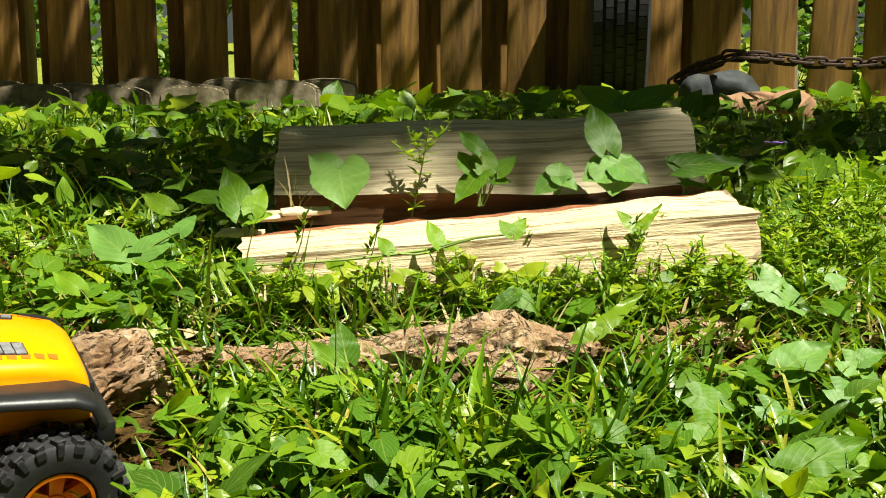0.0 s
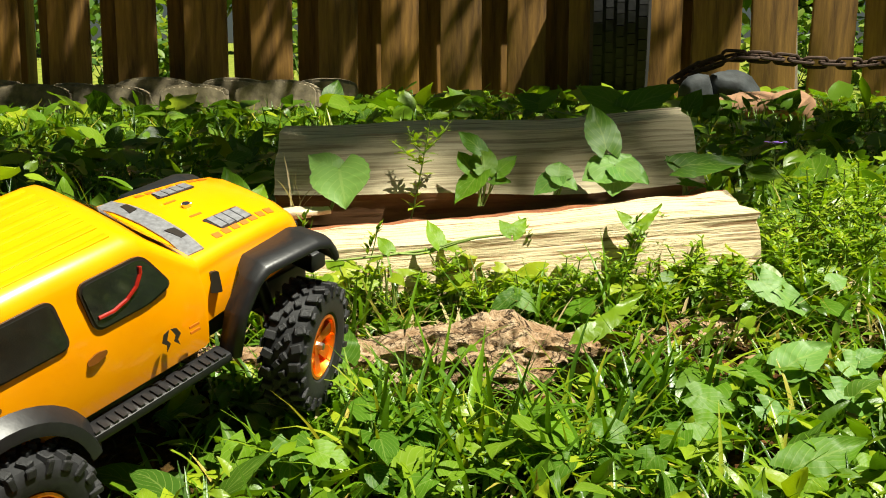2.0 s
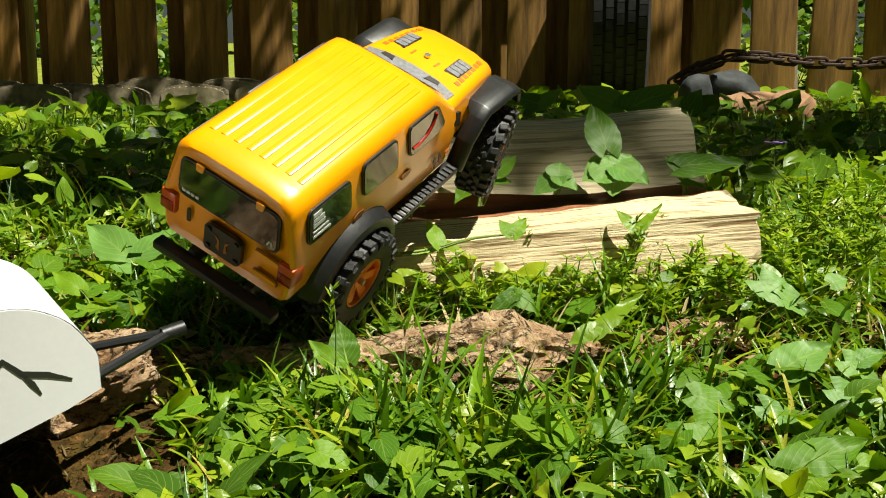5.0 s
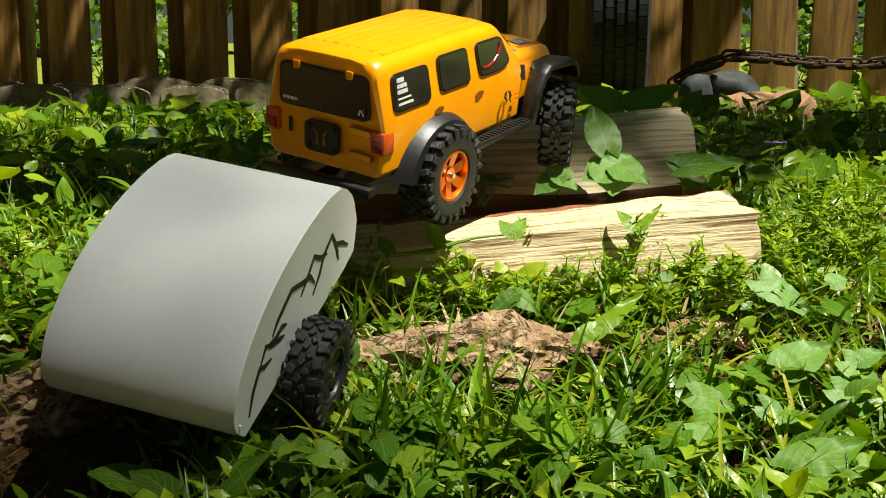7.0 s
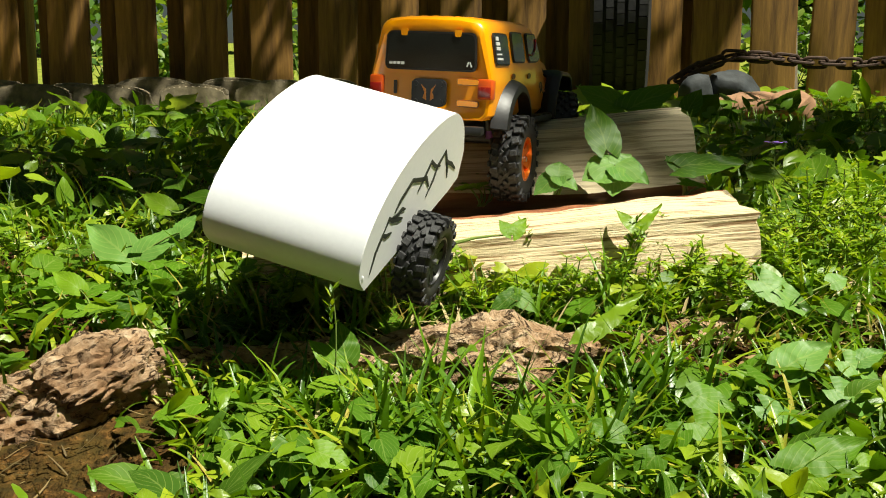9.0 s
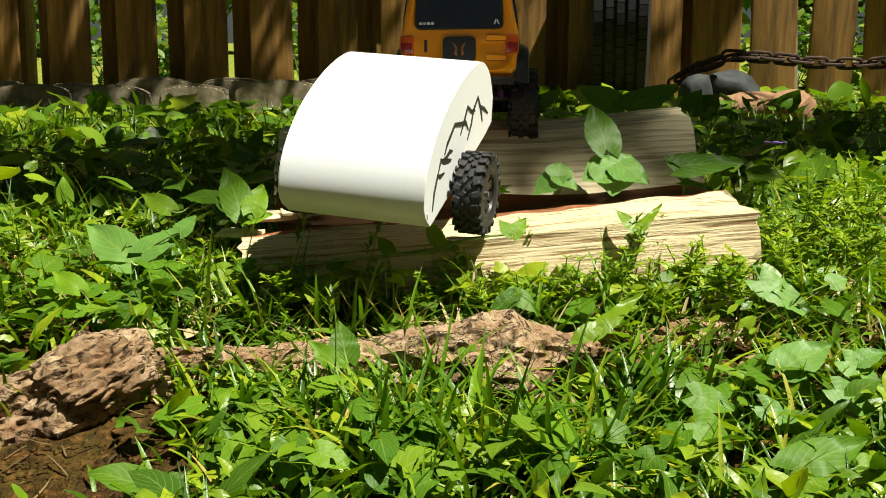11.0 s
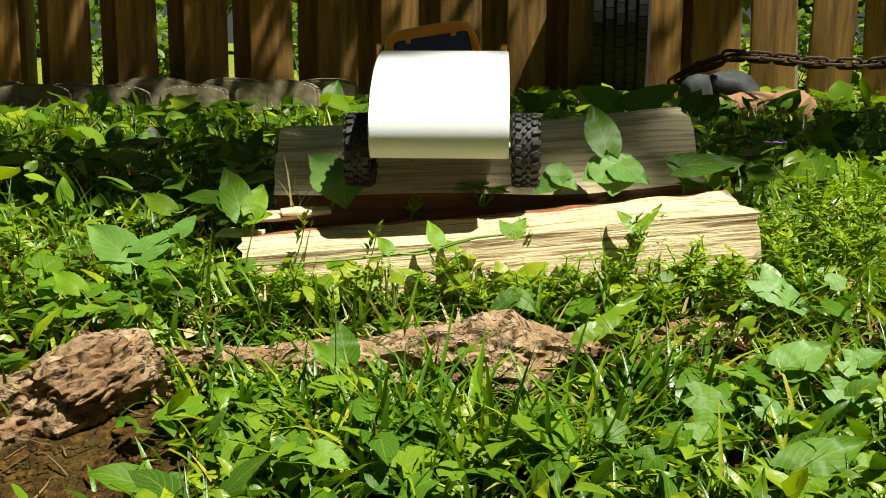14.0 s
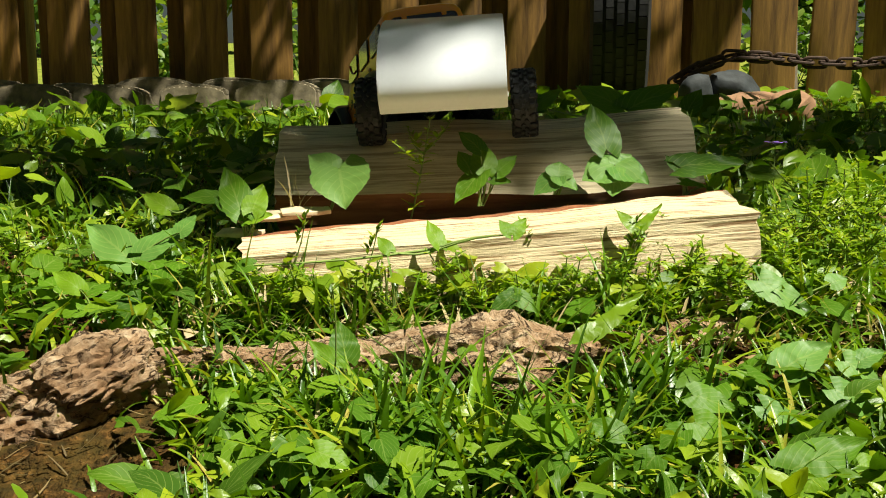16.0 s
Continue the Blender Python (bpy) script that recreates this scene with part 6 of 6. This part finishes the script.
# Unseen tree; each leaf clump is placed so its shade falls on a chosen spot.
def shade_tree():
    foot = Vector((2.3, 1.2, 0.05))
    clouds, limbs = [], []
    spots = [(-0.10, 0.98, 0.17, 0.12, 460), (0.10, 0.97, 0.13, 0.12, 400), (-0.30, 1.04, 0.16, 0.16, 520), (-0.48, 1.15, 0.12, 0.16, 320), (-0.18, 1.2, 0.2, 0.16, 420), (0.48, 1.35, 0.25, 0.25, 460), (0.15, 1.35, 0.25, 0.25, 460), (0.75, 1.8, 0.4, 0.4, 700), (0.2, 2.0, 0.35, 0.4, 560),
             (0.45, 2.45, 0.45, 0.3, 560), (1.25, 2.0, 0.4, 0.4, 420), (-0.1, 2.9, 0.4, 0.4, 560), (-0.6, 3.5, 0.45, 0.25, 430), (-1.2, 3.55, 0.45, 0.25, 560), (-1.2, 3.15, 0.4, 0.2, 420), (0.2, 3.45, 0.5, 0.2, 150), (-0.33, 1.4, 0.12, 0.12, 70), (-0.75, 1.5, 0.25, 0.2, 110),
             (-0.12, 0.84, 0.05, 0.05, 150), (-0.8, 2.6, 0.35, 0.3, 170), (-0.55, 1.95, 0.2, 0.2, 90), (-1.05, 3.05, 0.3, 0.2, 130), (-0.45, 2.9, 0.3, 0.3, 160), (-0.3, 1.6, 0.2, 0.2, 120)]
    for x, y, rx, ry, n in spots:
        cpos = Vector(over(x, y, 2.5)) - foot
        clouds.append((cpos, (rx, ry, 0.16), n))
        limbs.append(((0, 0, 2.2), cpos))
    for k in range(9):
        for y, n in ((0.745, 8), (0.785, 4), (0.83, 4)):
            clouds.append((Vector(over(-0.17 + 0.042 * k, y, 4.2)) - foot, (0.04, 0.022, 0.03), n))
        if k in (2, 6):
            limbs.append(((0, 0, 2.9), clouds[-2][0]))
    tree("shade_tree", "unseen leafy tree with clumps placed to shade parts of the yard", foot, 3.2, 0.11, limbs, clouds, 0.062, 9, M["canopy"])


shade_tree()


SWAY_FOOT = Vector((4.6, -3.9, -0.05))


def moving_shade_caster():
    """An added, unseen slim tree; its leafy top is keyed to shade the trailer."""
    ob = thing("added_sway_tree", "added unseen slim tree whose moving leafy top shades the trailer", "tree", pose(*SWAY_FOOT))
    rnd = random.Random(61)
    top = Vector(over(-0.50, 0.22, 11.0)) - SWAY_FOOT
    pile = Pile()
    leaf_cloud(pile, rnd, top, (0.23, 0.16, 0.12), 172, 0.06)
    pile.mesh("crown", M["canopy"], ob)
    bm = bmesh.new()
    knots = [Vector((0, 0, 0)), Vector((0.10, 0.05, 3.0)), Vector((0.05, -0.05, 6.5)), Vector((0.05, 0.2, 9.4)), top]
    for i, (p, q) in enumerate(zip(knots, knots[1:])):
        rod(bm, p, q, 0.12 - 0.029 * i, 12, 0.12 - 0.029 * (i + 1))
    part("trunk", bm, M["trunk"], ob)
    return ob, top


SHADE_CASTER, SWAY_TOP = moving_shade_caster()


# Unseen trees added round the yard to cut the sky's fill light.
def sky_block_trees():
    rnd = random.Random(83)
    sunward = SUN_TO.normalized()
    for i, (x, y, r, n) in enumerate([(-3.6, 1.6, 2.4, 900), (-2.6, -3.4, 2.4, 900), (0.6, -5.2, 2.4, 800), (4.6, -3.0, 2.2, 700), (4.8, 3.2, 2.4, 900), (-1.5, 6.6, 2.4, 800), (2.2, 7.2, 2.4, 800), (-5.6, 5.6, 2.6, 700)]):
        foot = Vector((x, y, ground_z(x, y)))
        pile_list = []
        for _ in range(5):
            cpos = Vector((rnd.uniform(-0.5, 0.5) * r, rnd.uniform(-0.5, 0.5) * r, rnd.uniform(2.2, 5.0)))
            wpos = foot + cpos
            off = wpos - sunward * wpos.dot(sunward)
            if off.length > 2.6:
                pile_list.append((cpos, (r * 0.75, r * 0.75, 0.9), n // 4))
        limbs = [((0, 0, 1.8), cl[0]) for cl in pile_list]
        tree("sky_block_tree", "added unseen tree that screens off part of the sky light", foot, 4.2, 0.14, limbs, pile_list, 0.26, 90 + i, M["canopy"])


sky_block_trees()
for i, (x, y, s) in enumerate([(-16, 44, 1.2), (-9, 50, 1.5), (-3, 42, 1.0), (4, 48, 1.4), (10, 43, 1.2), (17, 50, 1.5), (-23, 52, 1.5), (24, 46, 1.2)]):
    cl = [((0, 0, 5.5 * s), (3.0 * s, 3.0 * s, 2.2 * s), 420), ((1.5 * s, 0, 4.0 * s), (2 * s, 2 * s, 1.5 * s), 220), ((-1.6 * s, 0, 3.6 * s), (2 * s, 2 * s, 1.6 * s), 220), ((0, 0, 2.4 * s), (2.6 * s, 2.0 * s, 1.2 * s), 220)]
    tree("roadside_tree", "broad green tree across the road", (x, y, ground_z(x, y)), 5 * s, 0.25 * s, [((0, 0, 2.5 * s), (1.5 * s, 0, 4 * s)), ((0, 0, 2.5 * s), (-1.6 * s, 0, 3.6 * s))], cl, 0.75 * s, 40 + i, M["far_leaf"])


def shrubs():
    rnd = random.Random(71)
    for x, y, r in [(-9.6 + 1.5 * k + rnd.uniform(-0.3, 0.3), rnd.uniform(19.0, 21.0), rnd.uniform(0.7, 1.25)) for k in range(14) if k % 3 != 1]:
        ob = thing("shrub", "loose green shrub beyond the fence", "shrub", pose(x, y, ground_z(x, y)), "shrubs beyond the fence")
        pile = Pile()
        leaf_cloud(pile, rnd, (0, 0, r * 0.8), (r * 1.2, r, r), 420, 0.24)
        pile.mesh("crown", M["far_leaf"], ob)
        st = Pile()
        for k in range(5):
            st.stalk((0, 0, -0.05), (rnd.uniform(-r, r) * 0.6, rnd.uniform(-r, r) * 0.6, r), 0.012)
        st.mesh("twigs", M["trunk"], ob)


shrubs()


# ---- road and cars ----
def road():
    bm = bmesh.new()
    box(bm, -255, 255, 12.2, 16.6, -0.10, -0.04)
    ob = new("road", mesh_of(bm, "road", M["asphalt"]))
    tagged(ob, "grey asphalt road beyond the fence", "road", kind="structure")


road()


def passing_car(label, paint, tall):
    ob = thing("passing_car", label, "car")
    h = tall
    side = rounded([(-2.2, 0.35), (-2.25, 0.75), (-2.1, 0.95), (-1.3, 1.0), (-0.75, h), (1.3, h), (1.95, 1.0), (2.2, 0.9), (2.25, 0.4)], 0.18, 5)
    bm = bmesh.new()
    prism(bm, side, Matrix(((1, 0, 0, 0), (0, 0, -1, 0.85), (0, 1, 0, 0), (0, 0, 0, 1))), 1.7)
    bmesh.ops.recalc_face_normals(bm, faces=bm.faces)
    bmesh.ops.bevel(bm, geom=[e for e in bm.edges if e.calc_length() < 1.65], offset=0.05, segments=2, affect="EDGES")
    part("body", bm, paint, ob)
    for s in (-1, 1):
        for pts in ([(-1.15, 1.02), (-0.7, h - 0.1), (0.0, h - 0.1), (0.0, 1.02)], [(0.1, 1.02), (0.1, h - 0.1), (1.2, h - 0.1), (1.65, 1.02)]):
            bm = bmesh.new()
            prism(bm, rounded(pts, 0.06), Matrix(((1, 0, 0, 0), (0, 0, -1, s * 0.856 + 0.01), (0, 1, 0, 0), (0, 0, 0, 1))), 0.02)
            bmesh.ops.recalc_face_normals(bm, faces=bm.faces)
            part("side_window", bm, M["car_glass"], ob)
        for x in (-1.4, 1.4):
            bm = bmesh.new()
            lathe_y(bm, [(0.10, -0.10), (0.22, -0.11), (0.32, -0.10), (0.33, 0.0), (0.32, 0.10), (0.22, 0.11), (0.10, 0.10)], 28)
            bmesh.ops.recalc_face_normals(bm, faces=bm.faces)
            w = part("wheel", bm, M["old_tyre"], ob)
            w.matrix_basis = pose(x, s * 0.80, 0.33)
    return ob


white_car = passing_car("white car driving along the road", M["car_white"], 1.65)
blue_car = passing_car("dark blue car driving along the road", M["car_blue"], 1.45)


# ---- what moves ----
TRUCK_ROWS = [
    (0.0, -0.2790, 0.3460, 0.0290, 10.0, 2.6, 29.5),
    (0.5, -0.2201, 0.3022, 0.0325, 12.5, -8.7, 35.5),
    (1.0, -0.2123, 0.3112, 0.0319, 14.5, -11.0, 39.9),
    (1.5, -0.1880, 0.3384, 0.0341, 17.2, -14.4, 46.0),
    (2.0, -0.1716, 0.3600, 0.0373, 15.8, -17.0, 49.8),
    (2.5, -0.1516, 0.3820, 0.0409, 7.5, -21.1, 53.4),
    (3.0, -0.1255, 0.4031, 0.0507, 22.2, -22.2, 57.2),
    (3.5, -0.1146, 0.4183, 0.0588, 26.3, -19.7, 58.4),
    (4.0, -0.0977, 0.4364, 0.0681, 27.3, -26.2, 54.2),
    (4.2, -0.0907, 0.4719, 0.0802, 30.7, -27.0, 54.3),
    (6.4, -0.0506, 0.5636, 0.1065, 15.7, -11.2, 56.2),
    (6.5, -0.0436, 0.5683, 0.1141, 13.1, -7.1, 55.7),
    (7.0, -0.0354, 0.5923, 0.1221, 10.6, -11.5, 56.2),
    (7.5, -0.0267, 0.6064, 0.1240, 11.2, -14.0, 60.3),
    (8.0, -0.0120, 0.6320, 0.1249, 5.4, -17.9, 67.6),
    (8.5, -0.0028, 0.6657, 0.1309, -1.5, -6.3, 74.7),
    (9.0, 0.0059, 0.6871, 0.1337, 2.6, -0.9, 71.8),
    (9.2, 0.0063, 0.6982, 0.1358, 2.4, -1.4, 71.6),
    (11.4, 0.0147, 0.7806, 0.1576, -0.5, 4.7, 90.7),
    (11.5, 0.0131, 0.7928, 0.1478, 0.0, 4.3, 91.9),
    (12.0, 0.0070, 0.8278, 0.1368, -7.2, 4.5, 95.2),
    (12.5, -0.0031, 0.8329, 0.1343, -9.4, 4.2, 95.2),
    (14.0, -0.0028, 0.8341, 0.1341, -9.5, 4.7, 95.6),
    (14.5, -0.0056, 0.8518, 0.1324, -6.2, 13.5, 105.0),
    (15.5, -0.0067, 0.8624, 0.1329, -5.6, 14.3, 106.2),
    (16.0, -0.0147, 0.8830, 0.1458, -8.2, 17.2, 107.7),
]
TRAILER_ROWS = [
    (6.4, -0.1223, 0.4153, 0.0431, 5.9, -18.5, 68.6),
    (6.5, -0.1036, 0.4167, 0.0503, 7.6, -20.1, 74.5),
    (7.0, -0.0990, 0.4397, 0.0586, 10.8, -18.7, 73.7),
    (7.5, -0.0951, 0.4545, 0.0624, 10.9, -16.5, 69.1),
    (8.0, -0.0890, 0.4807, 0.0755, 7.6, -9.1, 62.4),
    (8.5, -0.0676, 0.5069, 0.0872, 8.8, -11.4, 65.9),
    (9.0, -0.0553, 0.5268, 0.0954, 14.6, -11.8, 69.8),
    (9.2, -0.0532, 0.5387, 0.0954, 15.7, -13.8, 69.4),
    (11.4, -0.0181, 0.6135, 0.1173, 2.1, -13.7, 73.5),
    (12.0, -0.0010, 0.6504, 0.1239, 4.1, -2.0, 82.9),
    (12.5, 0.0003, 0.6547, 0.1265, -0.0, 0.7, 87.8),
    (14.0, 0.0000, 0.6558, 0.1264, 0.2, 0.1, 87.4),
    (14.5, 0.0030, 0.6771, 0.1346, 3.0, 1.7, 85.9),
    (15.5, 0.0028, 0.6879, 0.1358, 2.3, 1.7, 85.7),
    (16.0, 0.0026, 0.7102, 0.1510, -3.3, 0.8, 87.4),
]
STEER = [(0.0, 8), (0.5, 22), (1.0, 27), (1.5, 31), (2.0, 22), (2.4, -2), (2.6, -4), (3.0, 12), (3.5, 13), (4.2, 20), (6.4, 6), (7.0, 24), (8.0, 26), (8.5, 22), (9.2, 18), (11.4, 6), (12.5, 12), (14.5, 16), (16.0, 10)]
FRONT_DROOP = [(0.0, 0.0), (0.5, -0.002), (1.0, -0.004), (1.5, -0.006), (2.0, -0.007), (2.5, -0.004), (3.0, 0.0), (16.0, 0.0)]
DROOP = [(0.0, 0.0), (2.0, -0.003), (2.5, -0.007), (3.0, -0.007), (3.5, -0.006), (4.2, 0.0), (6.4, 0.0), (7.0, 0.005), (7.5, 0.003), (8.0, -0.004), (8.5, -0.011), (9.2, -0.012), (11.4, -0.006), (12.5, -0.003), (16.0, 0.0)]


def turn_of(rows, radius):
    """Turn of a wheel, in radians, at each row of a path."""
    out, s = [], 0.0
    for i, r in enumerate(rows):
        if i:
            p = rows[i - 1]
            s += math.hypot(r[1] - p[1], r[2] - p[2])
        out.append((r[0], s / radius))
    return out


def motions():
    walk(truck, [(t, pose(x, y, z, rx, ry, rz)) for t, x, y, z, rx, ry, rz in TRUCK_ROWS])
    rows = []
    lag = [(0.0, 12.0), (1.0, 16.0), (2.0, 20.0), (3.0, 24.0), (4.2, 28.0)]
    for t, x, y, z, rx, ry, rz in TRUCK_ROWS:
        if t > 4.3:
            break
        hitch = pose(x, y, z, rx, ry, rz) @ Vector((-0.062, 0, -0.002))
        yaw = radians(lerp_rows(lag, t)[0])
        ox, oy = hitch.x - 0.116 * math.cos(yaw), hitch.y - 0.116 * math.sin(yaw)
        oz = ground_z(ox, oy) + 0.026
        rows.append((t, pose(ox, oy, oz, 5, -math.degrees(math.atan2(hitch.z - oz - 0.013, 0.116)), math.degrees(yaw))))
    walk(trailer, rows + [(t, pose(x, y, z, rx, ry, rz)) for t, x, y, z, rx, ry, rz in TRAILER_ROWS])
    spin = turn_of(TRUCK_ROWS, 0.0268)
    times = [0.25 * i for i in range(65)]
    for w, x, s in truck_wheels:
        keys = []
        for t in times:
            a = lerp_rows(spin, t)[0]
            st = lerp_rows(STEER, t)[0] if x > 0.1 else 0.0
            dz = lerp_rows(DROOP, t)[0] * (1.0 if s < 0 else -0.4) if x < 0.1 else lerp_rows(FRONT_DROOP, t)[0] * (1.0 if s < 0 else -0.3)
            keys.append((t, pose(x, s * 0.0408, dz) @ Matrix.Rotation(radians(st), 4, "Z") @ Matrix.Rotation(a, 4, "Y") @ Matrix.Rotation(math.pi if s > 0 else 0, 4, "Z")))
        walk(w, keys)
    spin2 = turn_of([(0.0, -0.5, 0.2)] + TRAILER_ROWS, 0.0222)
    for w, x, s in trailer_wheels:
        walk(w, [(t, pose(0, s * 0.0500, 0) @ Matrix.Rotation(lerp_rows(spin2, t)[0], 4, "Y") @ Matrix.Rotation(math.pi if s > 0 else 0, 4, "Z")) for t in times])
    for plant, first, last in ((MID_PLANT, 6.6, 14.6), (LOG_WEED, 6.6, 15.2)):
        b = plant.matrix_basis.copy()
        down = b @ Matrix.Rotation(radians(-62), 4, "X")
        walk(plant, [(0.0, b), (first, b), (first + 0.6, down), (last, down), (last + 0.8, b), (16.0, b)])

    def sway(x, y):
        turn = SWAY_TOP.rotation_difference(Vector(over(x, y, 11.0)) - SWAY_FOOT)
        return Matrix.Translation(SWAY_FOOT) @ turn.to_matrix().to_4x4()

    # the added tree tilts so its shade crosses the trailer, then leaves
    walk(SHADE_CASTER, [(0.0, sway(-0.55, 0.20)), (4.2, sway(-0.50, 0.22)), (5.9, sway(-0.21, 0.375)), (7.6, sway(-0.20, 0.39)), (8.1, sway(-0.27, 0.365)), (8.7, sway(-0.52, 0.25)), (16.0, sway(-0.55, 0.20))])
    walk(white_car, [(0.0, pose(17.1, 14.0, -0.04)), (8.0, pose(-89.3, 14.0, -0.04)), (16.0, pose(-195.7, 14.0, -0.04))])
    walk(blue_car, [(0.0, pose(41.5, 14.0, -0.04)), (8.0, pose(-64.9, 14.0, -0.04)), (16.0, pose(-171.3, 14.0, -0.04))])


motions()
